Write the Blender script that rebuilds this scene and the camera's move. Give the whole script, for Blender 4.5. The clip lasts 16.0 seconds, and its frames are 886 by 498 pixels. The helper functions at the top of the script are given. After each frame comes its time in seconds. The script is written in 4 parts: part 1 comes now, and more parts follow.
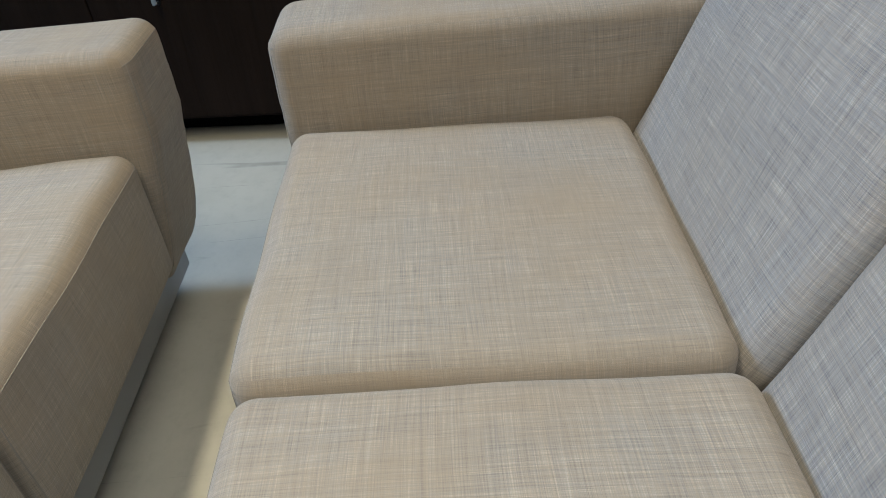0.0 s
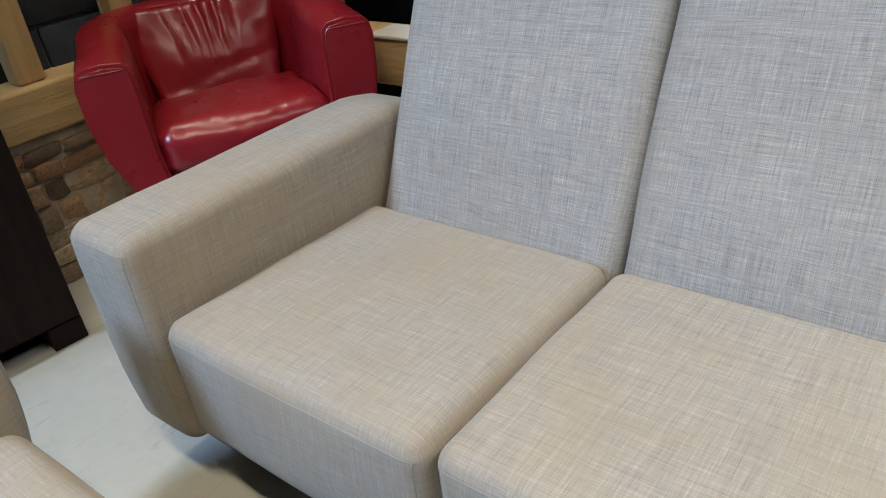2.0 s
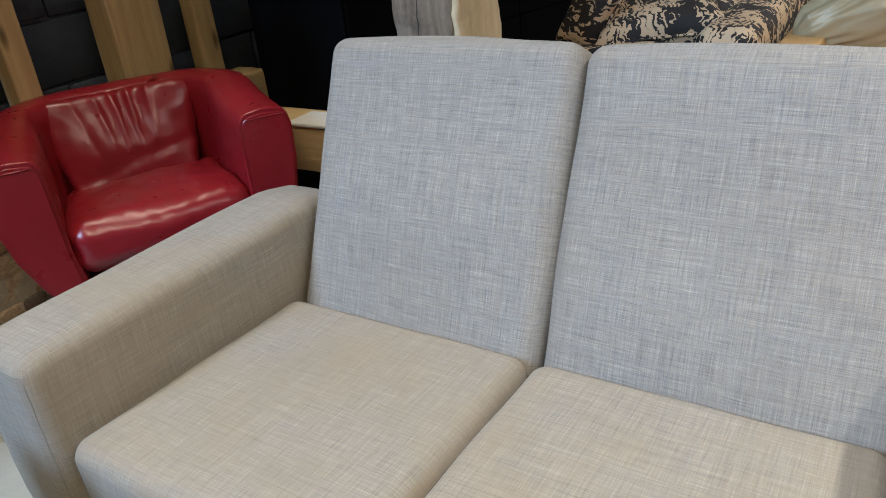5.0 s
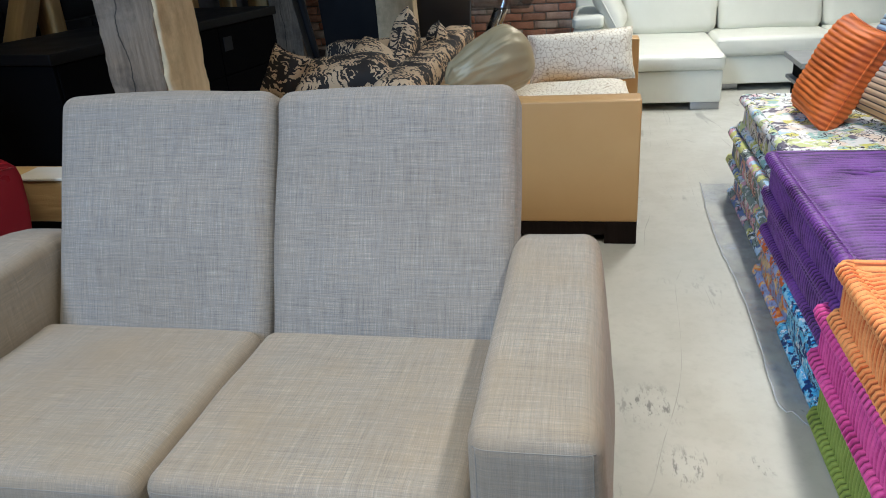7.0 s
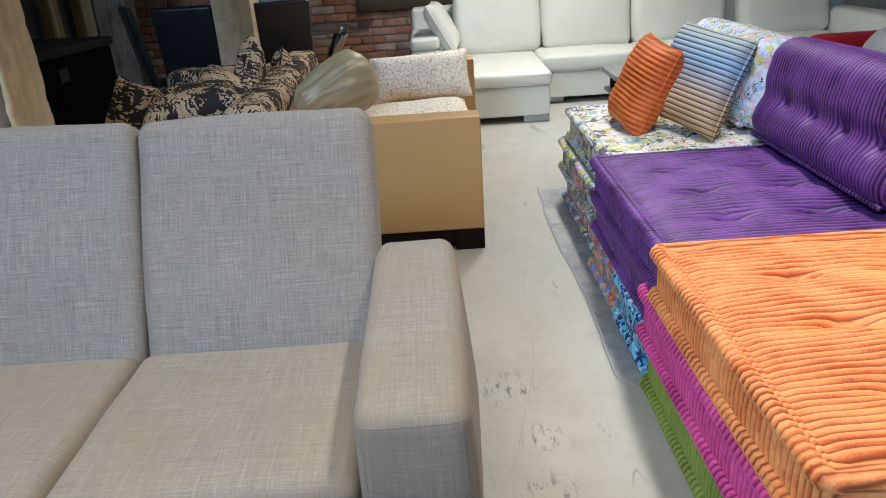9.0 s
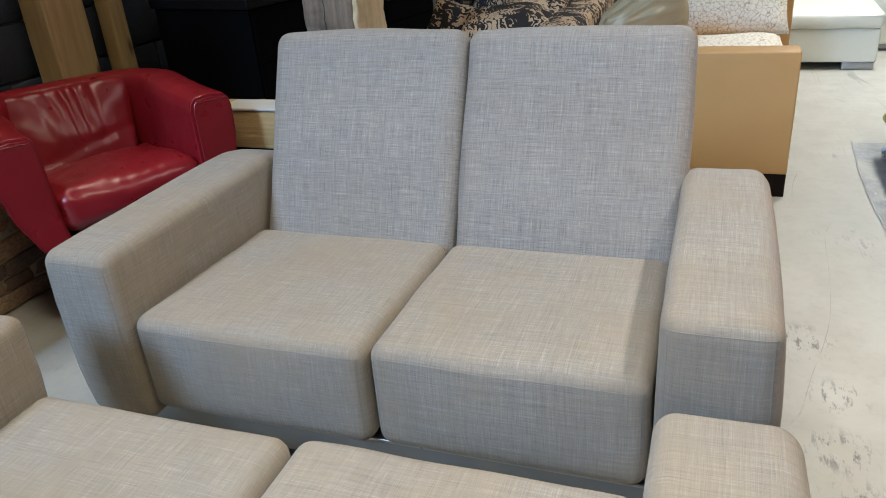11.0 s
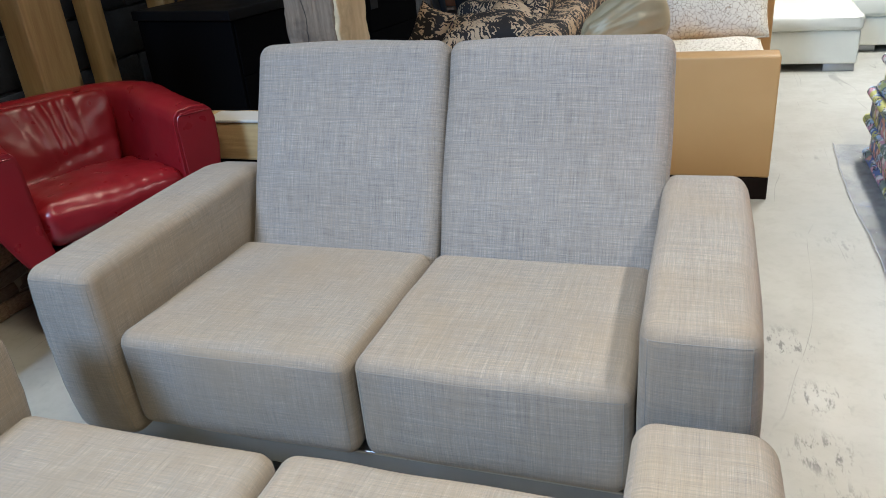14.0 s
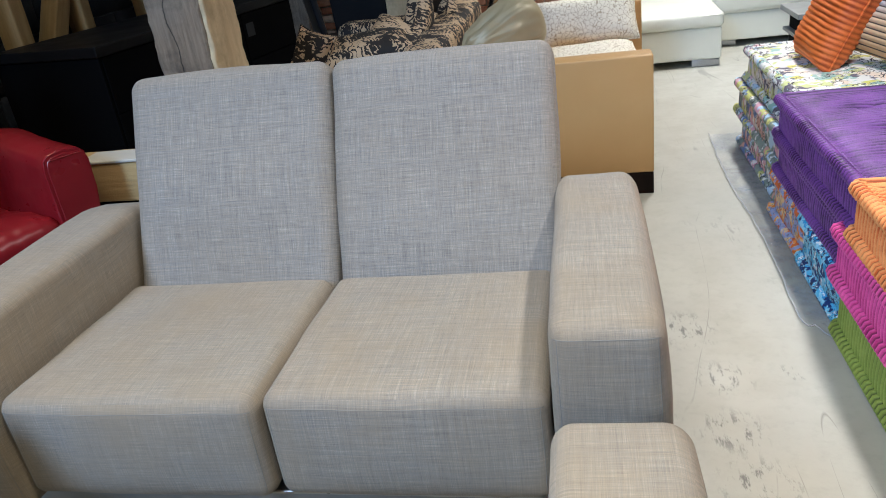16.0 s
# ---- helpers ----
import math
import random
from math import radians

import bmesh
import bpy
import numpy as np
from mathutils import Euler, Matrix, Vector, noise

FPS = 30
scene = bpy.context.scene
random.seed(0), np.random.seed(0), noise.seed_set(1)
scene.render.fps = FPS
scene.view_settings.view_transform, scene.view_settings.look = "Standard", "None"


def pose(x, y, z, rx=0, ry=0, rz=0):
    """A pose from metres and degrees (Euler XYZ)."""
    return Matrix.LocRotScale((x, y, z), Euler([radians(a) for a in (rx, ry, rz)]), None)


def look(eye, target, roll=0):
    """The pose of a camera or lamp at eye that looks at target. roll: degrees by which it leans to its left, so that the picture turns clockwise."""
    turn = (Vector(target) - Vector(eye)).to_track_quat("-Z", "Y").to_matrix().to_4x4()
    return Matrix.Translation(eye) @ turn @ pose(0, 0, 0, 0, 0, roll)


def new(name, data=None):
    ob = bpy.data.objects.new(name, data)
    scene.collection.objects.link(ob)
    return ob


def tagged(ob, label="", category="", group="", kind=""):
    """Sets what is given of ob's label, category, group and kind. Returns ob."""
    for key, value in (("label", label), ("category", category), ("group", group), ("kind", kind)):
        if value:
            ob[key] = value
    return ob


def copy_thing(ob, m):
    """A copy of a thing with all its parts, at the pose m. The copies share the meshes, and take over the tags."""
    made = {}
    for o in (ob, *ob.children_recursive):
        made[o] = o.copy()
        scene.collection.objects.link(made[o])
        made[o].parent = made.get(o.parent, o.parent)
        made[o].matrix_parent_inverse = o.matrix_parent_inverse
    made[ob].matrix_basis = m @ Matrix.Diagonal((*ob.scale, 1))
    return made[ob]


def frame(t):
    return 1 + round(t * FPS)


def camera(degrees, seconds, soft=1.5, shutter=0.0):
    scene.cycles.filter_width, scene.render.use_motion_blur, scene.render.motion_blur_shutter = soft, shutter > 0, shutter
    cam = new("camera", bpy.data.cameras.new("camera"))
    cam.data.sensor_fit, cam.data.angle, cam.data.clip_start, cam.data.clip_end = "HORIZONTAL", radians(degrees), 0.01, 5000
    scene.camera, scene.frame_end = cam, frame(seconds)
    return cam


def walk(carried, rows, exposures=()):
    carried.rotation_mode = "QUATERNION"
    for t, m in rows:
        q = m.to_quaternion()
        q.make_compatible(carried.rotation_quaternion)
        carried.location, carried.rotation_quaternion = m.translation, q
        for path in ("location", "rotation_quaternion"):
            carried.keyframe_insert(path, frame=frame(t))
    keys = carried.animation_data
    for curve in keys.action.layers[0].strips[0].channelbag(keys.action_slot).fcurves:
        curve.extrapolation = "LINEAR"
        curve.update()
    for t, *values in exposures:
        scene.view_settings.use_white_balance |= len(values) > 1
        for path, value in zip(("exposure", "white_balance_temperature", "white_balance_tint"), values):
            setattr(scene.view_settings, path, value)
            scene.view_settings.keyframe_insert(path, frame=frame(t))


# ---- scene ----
cam = camera(61.4, 16.0, soft=0.95)
PATH = [
    (0, (0.602, 0.258, 1.076), (-1.01, 0.203, -0.106), -6.1),
    (0.5, (0.588, 0.012, 1.132), (-1.003, 0.373, -0.025), -9.5),
    (1, (0.538, -0.243, 1.172), (-0.871, 0.584, 0.019), -10.6),
    (1.5, (0.507, -0.444, 1.221), (-0.743, 0.692, 0.15), -9.6),
    (2, (0.551, -0.567, 1.24), (-0.578, 0.743, 0.235), -7.0),
    (2.5, (0.56, -0.624, 1.294), (-0.565, 0.719, 0.33), -6.7),
    (3, (0.537, -0.617, 1.297), (-0.607, 0.742, 0.379), -6.9),
    (5.5, (0.59, -0.504, 1.313), (-0.304, 1.064, 0.452), -5.9),
    (6, (0.635, -0.657, 1.328), (0.017, 1.06, 0.509), -4.8),
    (6.5, (0.721, -0.827, 1.357), (0.241, 0.937, 0.545), -4.3),
    (7, (0.817, -0.974, 1.371), (0.429, 0.817, 0.569), -4.1),
    (7.5, (0.887, -1.045, 1.398), (0.604, 0.766, 0.597), -4.3),
    (8, (0.879, -1.09, 1.397), (0.772, 0.737, 0.591), -4.0),
    (8.5, (0.838, -1.132, 1.398), (0.854, 0.699, 0.593), -3.8),
    (9, (0.812, -1.144, 1.414), (0.811, 0.697, 0.635), -3.8),
    (9.5, (0.767, -1.18, 1.396), (0.583, 0.649, 0.606), -4.0),
    (10, (0.717, -1.223, 1.368), (0.295, 0.546, 0.535), -4.8),
    (12.5, (0.684, -1.265, 1.377), (-0.036, 0.382, 0.501), -4.9),
    (13, (0.683, -1.268, 1.383), (-0.038, 0.379, 0.508), -5.0),
    (13.5, (0.689, -1.265, 1.386), (-0.021, 0.39, 0.516), -5.0),
    (14, (0.711, -1.248, 1.388), (0.079, 0.442, 0.525), -5.4),
    (14.5, (0.718, -1.235, 1.385), (0.16, 0.488, 0.536), -6.3),
    (15, (0.725, -1.224, 1.39), (0.231, 0.517, 0.54), -6.9),
    (15.5, (0.72, -1.223, 1.379), (0.283, 0.534, 0.529), -7.6),
    (16, (0.716, -1.218, 1.368), (0.325, 0.554, 0.526), -7.9),
]
EXPOSURES = [(0, 0.08, 6020, 9), (0.5, 0.16, 6020, 9), (1.0, 0.26, 6020, 10), (1.5, 0.29, 5950, 11), (3.0, 0.30, 5950, 11), (5.5, 0.28, 5920, 10), (6.0, 0.15, 5870, 10), (7.0, -0.07, 5820, 9), (8.0, -0.20, 5870, 10), (9.0, -0.21, 5920, 11), (9.5, -0.18, 5920, 11), (10.0, -0.09, 5920, 10), (12.5, 0.15, 5770, 11), (14.0, 0.16, 5770, 11), (14.5, 0.10, 5820, 11), (16.0, 0.08, 5820, 11)]
walk(cam, [(t, look(eye, target, roll)) for t, eye, target, roll in PATH], EXPOSURES)

# ---- light ----
world = bpy.data.worlds.new("world")
scene.world = world
world.use_nodes = True
world.node_tree.nodes["Background"].inputs[0].default_value = (0.75, 0.82, 0.9, 1)
world.node_tree.nodes["Background"].inputs[1].default_value = 0.12


def area_lamp(name, eye, target, sx, sy, watts, colour, spread=180):
    data = bpy.data.lights.new(name, "AREA")
    data.shape, data.size, data.size_y, data.energy, data.color = "RECTANGLE", sx, sy, watts, colour
    data.spread = math.radians(spread)
    ob = new(name, data)
    ob.matrix_world = look(eye, target)
    return ob


# daylight through the high window behind the camera, and strip lamps added unseen overhead
area_lamp("window_daylight", (-1.80, -4.57, 4.12), (0.3, 0.0, 0.5), 1.3, 1.25, 312, (0.505, 0.72, 1.0))
LAMP_Z = 2.95
# third and fourth rows are added fill: far end, red chair and studs
LAMPS = [(0.36, -0.70, 25, 0.56, 90, 112), (1.74, 0.90, 36, 0.80, 0, 125), (1.80, 4.25, 66, 0.82, 0, 130), (-1.32, 0.60, 8.0, 0.60, 0, 112)]
for lx, ly, watts, warm, turn, spread in LAMPS:
    sx, sy = (1.5, 0.16) if turn else (0.16, 1.5)
    area_lamp("unseen_strip_light", (lx, ly, LAMP_Z), (lx, ly, 0), sx, sy, watts, (1.0, 0.62 + 0.38 * warm, warm), spread)


# ---- node helpers ----
def material(name, rough=0.6, metal=0.0, colour=(0.5, 0.5, 0.5)):
    m = bpy.data.materials.new(name)
    m.use_nodes = True
    b = m.node_tree.nodes["Principled BSDF"]
    b.inputs["Roughness"].default_value = rough
    b.inputs["Metallic"].default_value = metal
    b.inputs["Base Color"].default_value = (*colour, 1)
    return m, m.node_tree, b


def node(nt, kind, links=None, operation="", blend_type="", feature=""):
    n = nt.nodes.new("ShaderNode" + kind)
    if operation:
        n.operation = operation
    if blend_type:
        n.blend_type = blend_type
    if feature:
        n.feature = feature
    for k, v in (links or {}).items():
        if isinstance(v, bpy.types.NodeSocket):
            nt.links.new(v, n.inputs[k])
        else:
            n.inputs[k].default_value = v
    return n


def coords(nt, kind="Object", scale=(1, 1, 1), spin=(0, 0, 0), shift=True):
    """Coordinates in metres, shifted by a random amount for each object."""
    tc = node(nt, "TexCoord")
    out = tc.outputs[kind]
    if shift:
        info = node(nt, "ObjectInfo")
        comb = node(nt, "VectorMath", {0: (7.3, 3.1, 5.7), 1: info.outputs["Random"]}, operation="MULTIPLY")
        out = node(nt, "VectorMath", {0: out, 1: comb.outputs[0]}, operation="ADD").outputs[0]
    return node(nt, "Mapping", {"Vector": out, "Scale": scale, "Rotation": spin}).outputs[0]


def noise_tex(nt, vec, scale, detail=4, rough=0.55):
    return node(nt, "TexNoise", {"Vector": vec, "Scale": scale, "Detail": detail, "Roughness": rough}).outputs["Fac"]


def ramp(nt, fac, stops):
    r = node(nt, "ValToRGB", {"Fac": fac})
    e = r.color_ramp.elements
    while len(e) < len(stops):
        e.new(0.5)
    for el, (p, c) in zip(e, stops):
        el.position = p
        el.color = (*c, 1) if len(c) == 3 else c
    return r.outputs["Color"]


def mix(nt, fac, a, b, blend="MIX"):
    n = node(nt, "MixRGB", {"Fac": fac}, blend_type=blend)
    for i, v in ((1, a), (2, b)):
        if isinstance(v, bpy.types.NodeSocket):
            nt.links.new(v, n.inputs[i])
        else:
            n.inputs[i].default_value = (*v, 1)
    return n.outputs["Color"]


def calc(nt, op, a, b=0.0):
    n = node(nt, "Math", operation=op)
    for i, v in ((0, a), (1, b)):
        if isinstance(v, bpy.types.NodeSocket):
            nt.links.new(v, n.inputs[i])
        else:
            n.inputs[i].default_value = v
    return n.outputs[0]


def bump(nt, bsdf, height, strength=0.3, dist=0.002):
    n = node(nt, "Bump", {"Height": height, "Strength": strength, "Distance": dist})
    nt.links.new(n.outputs["Normal"], bsdf.inputs["Normal"])


def paint(nt, bsdf, colour):
    nt.links.new(colour, bsdf.inputs["Base Color"])


# ---- materials ----
def linen(name, tint, soil, even=0.0, blotch=0.0):
    """Slubby linen; soil browns sat-on patches softly, tint carries part of the light's colour."""
    m, nt, b = material(name, 0.88)
    uv = coords(nt, "UV")
    def along(su, sv, d=3):
        return noise_tex(nt, node(nt, "Mapping", {"Vector": uv, "Scale": (su, sv, 1)}).outputs[0], 1.0, d, 0.6)
    warp, weft = along(860, 18), along(18, 860)
    warp2, weft2 = along(200, 6), along(6, 200)
    thread = calc(nt, "ADD", calc(nt, "MULTIPLY", warp, 0.5), calc(nt, "MULTIPLY", weft, 0.5))
    broad = calc(nt, "ADD", calc(nt, "MULTIPLY", warp2, 0.5), calc(nt, "MULTIPLY", weft2, 0.5))
    both = calc(nt, "ADD", calc(nt, "MULTIPLY", thread, 0.66), calc(nt, "MULTIPLY", broad, 0.34))
    base = ramp(nt, both, [(0.385, (0.135, 0.132, 0.136)), (0.46, (0.243, 0.232, 0.218)), (0.53, (0.308, 0.288, 0.260)), (0.615, (0.465, 0.432, 0.386))])
    cool = ramp(nt, calc(nt, "ADD", calc(nt, "MULTIPLY", along(420, 5), 0.5), calc(nt, "MULTIPLY", along(4, 420), 0.5)), [(0.42, (0.93, 0.985, 1.06)), (0.58, (1.05, 1.0, 0.94))])
    base = mix(nt, 0.75, base, cool, "MULTIPLY")
    slub = ramp(nt, along(9, 330, 4), [(0.60, (0, 0, 0)), (0.70, (0.55, 0.55, 0.55))])
    base = mix(nt, slub, base, (0.165, 0.170, 0.190))
    base = mix(nt, even, base, (0.30, 0.28, 0.255))
    worn = noise_tex(nt, uv, 3.2, 5, 0.6)
    base = mix(nt, ramp(nt, worn, [(0.38, (0, 0, 0)), (0.70, (soil,) * 3)]), base, (0.30, 0.245, 0.175))
    grime = noise_tex(nt, uv, 7.5, 5, 0.62)
    base = mix(nt, ramp(nt, grime, [(0.50, (0, 0, 0)), (0.74, (blotch,) * 3)]), base, (0.225, 0.205, 0.185))
    rub = calc(nt, "MULTIPLY", ramp(nt, node(nt, "NewGeometry").outputs["Pointiness"], [(0.505, (0, 0, 0)), (0.56, (0.75, 0.75, 0.75))]), ramp(nt, noise_tex(nt, uv, 9.0, 3), [(0.3, (0.45, 0.45, 0.45)), (0.7, (1, 1, 1))]))
    base = mix(nt, rub, base, (0.245, 0.190, 0.125))
    base = mix(nt, 1.0, base, tint, "MULTIPLY")
    weave = noise_tex(nt, node(nt, "Mapping", {"Vector": uv, "Scale": (700, 700, 1)}).outputs[0], 1.0, 1)
    paint(nt, b, base)
    b.inputs["Sheen Weight"].default_value = 0.12
    bump(nt, b, calc(nt, "ADD", both, calc(nt, "MULTIPLY", weave, 0.35)), 0.55, 0.0022)
    return m


def leather(name, dark, light, rough=0.36, crease=1.0):
    m, nt, b = material(name, rough)
    c = coords(nt, "Object")
    n1, n2 = noise_tex(nt, c, 5, 3), noise_tex(nt, c, 17, 2)
    paint(nt, b, mix(nt, n1, dark, light))
    fold = calc(nt, "ADD", noise_tex(nt, c, 11, 2, 0.4), calc(nt, "MULTIPLY", noise_tex(nt, node(nt, "Mapping", {"Vector": c, "Scale": (38, 14, 9), "Rotation": (0.3, 0.2, 0.5)}).outputs[0], 1.0, 2, 0.5), 0.16))
    bump(nt, b, calc(nt, "MULTIPLY", fold, crease), 0.35, 0.012)
    nt.links.new(ramp(nt, n2, [(0.3, (rough - 0.03,) * 3), (0.7, (rough + 0.05,) * 3)]), b.inputs["Roughness"])
    return m


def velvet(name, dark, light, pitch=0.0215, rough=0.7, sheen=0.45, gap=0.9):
    """Corduroy pile with soft brushed patches; rib-groove shade and crest highlights are painted in."""
    m, nt, b = material(name, rough)
    c = coords(nt, "Object")
    n1, n2 = noise_tex(nt, c, 7, 5), noise_tex(nt, c, 180, 2)
    brushed = noise_tex(nt, node(nt, "Mapping", {"Vector": c, "Scale": (9, 60, 20)}).outputs[0], 1.0, 4, 0.6)
    f = calc(nt, "ADD", calc(nt, "MULTIPLY", n1, 0.45), calc(nt, "ADD", calc(nt, "MULTIPLY", n2, 0.15), calc(nt, "MULTIPLY", brushed, 0.40)))
    pile = mix(nt, ramp(nt, f, [(0.41, (0, 0, 0)), (0.59, (1, 1, 1))]), dark, light)
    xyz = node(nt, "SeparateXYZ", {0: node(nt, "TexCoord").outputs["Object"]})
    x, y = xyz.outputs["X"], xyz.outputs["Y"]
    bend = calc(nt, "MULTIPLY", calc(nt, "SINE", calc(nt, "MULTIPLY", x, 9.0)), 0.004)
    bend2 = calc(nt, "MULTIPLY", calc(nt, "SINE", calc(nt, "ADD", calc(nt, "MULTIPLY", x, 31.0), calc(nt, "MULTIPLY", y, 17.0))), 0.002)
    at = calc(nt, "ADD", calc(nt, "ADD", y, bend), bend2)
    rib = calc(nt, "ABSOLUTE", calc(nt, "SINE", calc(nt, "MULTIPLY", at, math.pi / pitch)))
    # darkens the ground weave in the grooves: shade painted along the mesh ribs
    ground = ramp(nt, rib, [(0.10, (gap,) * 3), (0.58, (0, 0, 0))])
    # paler crest line, a highlight put into the pile colour
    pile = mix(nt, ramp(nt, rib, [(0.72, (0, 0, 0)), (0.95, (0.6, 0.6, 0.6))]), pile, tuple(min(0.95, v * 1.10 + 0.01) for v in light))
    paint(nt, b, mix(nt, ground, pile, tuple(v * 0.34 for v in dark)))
    b.inputs["Sheen Weight"].default_value = sheen
    b.inputs["Sheen Roughness"].default_value = 0.4
    b.inputs["Sheen Tint"].default_value = (*[min(1, v * 1.7 + 0.02) for v in light], 1)
    bump(nt, b, n2, 0.35, 0.003)
    return m


def striped_velvet():
    """Corduroy that fades from sky blue to tan."""
    m, nt, b = material("ombre_corduroy", 0.75)
    c = node(nt, "TexCoord").outputs["Object"]
    y = node(nt, "SeparateXYZ", {0: c}).outputs["Y"]
    f = calc(nt, "ADD", calc(nt, "MULTIPLY", y, 2.1), 0.5)
    base = ramp(nt, f, [(0.05, (0.52, 0.34, 0.16)), (0.35, (0.58, 0.42, 0.27)), (0.5, (0.40, 0.40, 0.44)), (0.68, (0.30, 0.48, 0.68)), (0.95, (0.42, 0.47, 0.42))])
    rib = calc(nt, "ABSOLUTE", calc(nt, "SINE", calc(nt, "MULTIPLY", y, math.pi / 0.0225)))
    # rib valleys go near black, groove shade put into the cloth colour
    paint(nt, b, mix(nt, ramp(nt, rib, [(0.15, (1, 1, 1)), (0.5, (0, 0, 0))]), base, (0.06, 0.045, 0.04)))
    return m


def print_cloth(name, ground, inks, scale, cover=0.45, rough=0.8):
    """A printed cloth: patches of several inks and dark outlines on a light ground."""
    m, nt, b = material(name, rough)
    c = coords(nt, "Object")
    wob = node(nt, "TexNoise", {"Vector": c, "Scale": scale * 0.9, "Detail": 3.0}).outputs["Color"]
    warped = mix(nt, 0.16, c, wob, "ADD")
    vor = node(nt, "TexVoronoi", {"Vector": warped, "Scale": scale})
    pick = node(nt, "SeparateColor", {0: vor.outputs["Color"]})
    stops = [(0.0, inks[0])] + [((i + 0.5) / len(inks) * (1 - 0.1), k) for i, k in enumerate(inks[1:])]
    r = node(nt, "ValToRGB", {"Fac": pick.outputs[0]})
    r.color_ramp.interpolation = "CONSTANT"
    e = r.color_ramp.elements
    while len(e) < len(stops):
        e.new(0.9)
    for el, (p, k) in zip(e, stops):
        el.position, el.color = p, (*k, 1)
    on = ramp(nt, noise_tex(nt, c, scale * 1.3, 4), [(1 - cover - 0.12, (0, 0, 0)), (1 - cover - 0.07, (1, 1, 1))])
    base = mix(nt, on, ground, r.outputs["Color"])
    edge = node(nt, "TexVoronoi", {"Vector": warped, "Scale": scale * 1.4}, feature="DISTANCE_TO_EDGE").outputs["Distance"]
    line = ramp(nt, edge, [(0.03, (1, 1, 1)), (0.065, (0, 0, 0))])
    fine = calc(nt, "MULTIPLY", line, ramp(nt, noise_tex(nt, c, scale * 0.6, 2), [(0.45, (0, 0, 0)), (0.55, (1, 1, 1))]))
    paint(nt, b, mix(nt, fine, base, (0.03, 0.025, 0.03)))
    bump(nt, b, noise_tex(nt, c, 40, 4), 0.25, 0.006)
    return m


def flock_cloth():
    """Cream cloth with large black flocked leaves."""
    m, nt, b = material("black_leaf_flock", 0.75)
    c = coords(nt, "Object", (1, 1, 1))
    wob = node(nt, "TexNoise", {"Vector": c, "Scale": 9.0, "Detail": 4.0}).outputs["Color"]
    w = mix(nt, 0.30, c, wob, "ADD")
    wave = node(nt, "TexWave", {"Vector": c, "Scale": 13.0, "Distortion": 14.0, "Detail": 3.0, "Detail Scale": 1.6}).outputs["Fac"]
    patch = noise_tex(nt, w, 9.0, 2)
    serrated = calc(nt, "ADD", patch, calc(nt, "MULTIPLY", calc(nt, "SUBTRACT", wave, 0.5), 0.16))
    leaf = ramp(nt, serrated, [(0.475, (0, 0, 0)), (0.50, (1, 1, 1))])
    ground = mix(nt, noise_tex(nt, c, 4, 3), (0.42, 0.28, 0.16), (0.66, 0.51, 0.33))
    paint(nt, b, mix(nt, leaf, ground, (0.014, 0.011, 0.010)))
    bump(nt, b, noise_tex(nt, c, 18, 4), 0.4, 0.012)
    return m


def crackle_cloth():
    m, nt, b = material("crackle_print_cloth", 0.6)
    c = coords(nt, "Object")
    wob = node(nt, "TexNoise", {"Vector": c, "Scale": 30.0, "Detail": 2.0}).outputs["Color"]
    e = node(nt, "TexVoronoi", {"Vector": mix(nt, 0.03, c, wob, "ADD"), "Scale": 42.0}, feature="DISTANCE_TO_EDGE").outputs["Distance"]
    paint(nt, b, mix(nt, ramp(nt, e, [(0.02, (1, 1, 1)), (0.055, (0, 0, 0))]), (0.80, 0.74, 0.61), (0.40, 0.31, 0.20)))
    bump(nt, b, e, 0.3, 0.004)
    return m


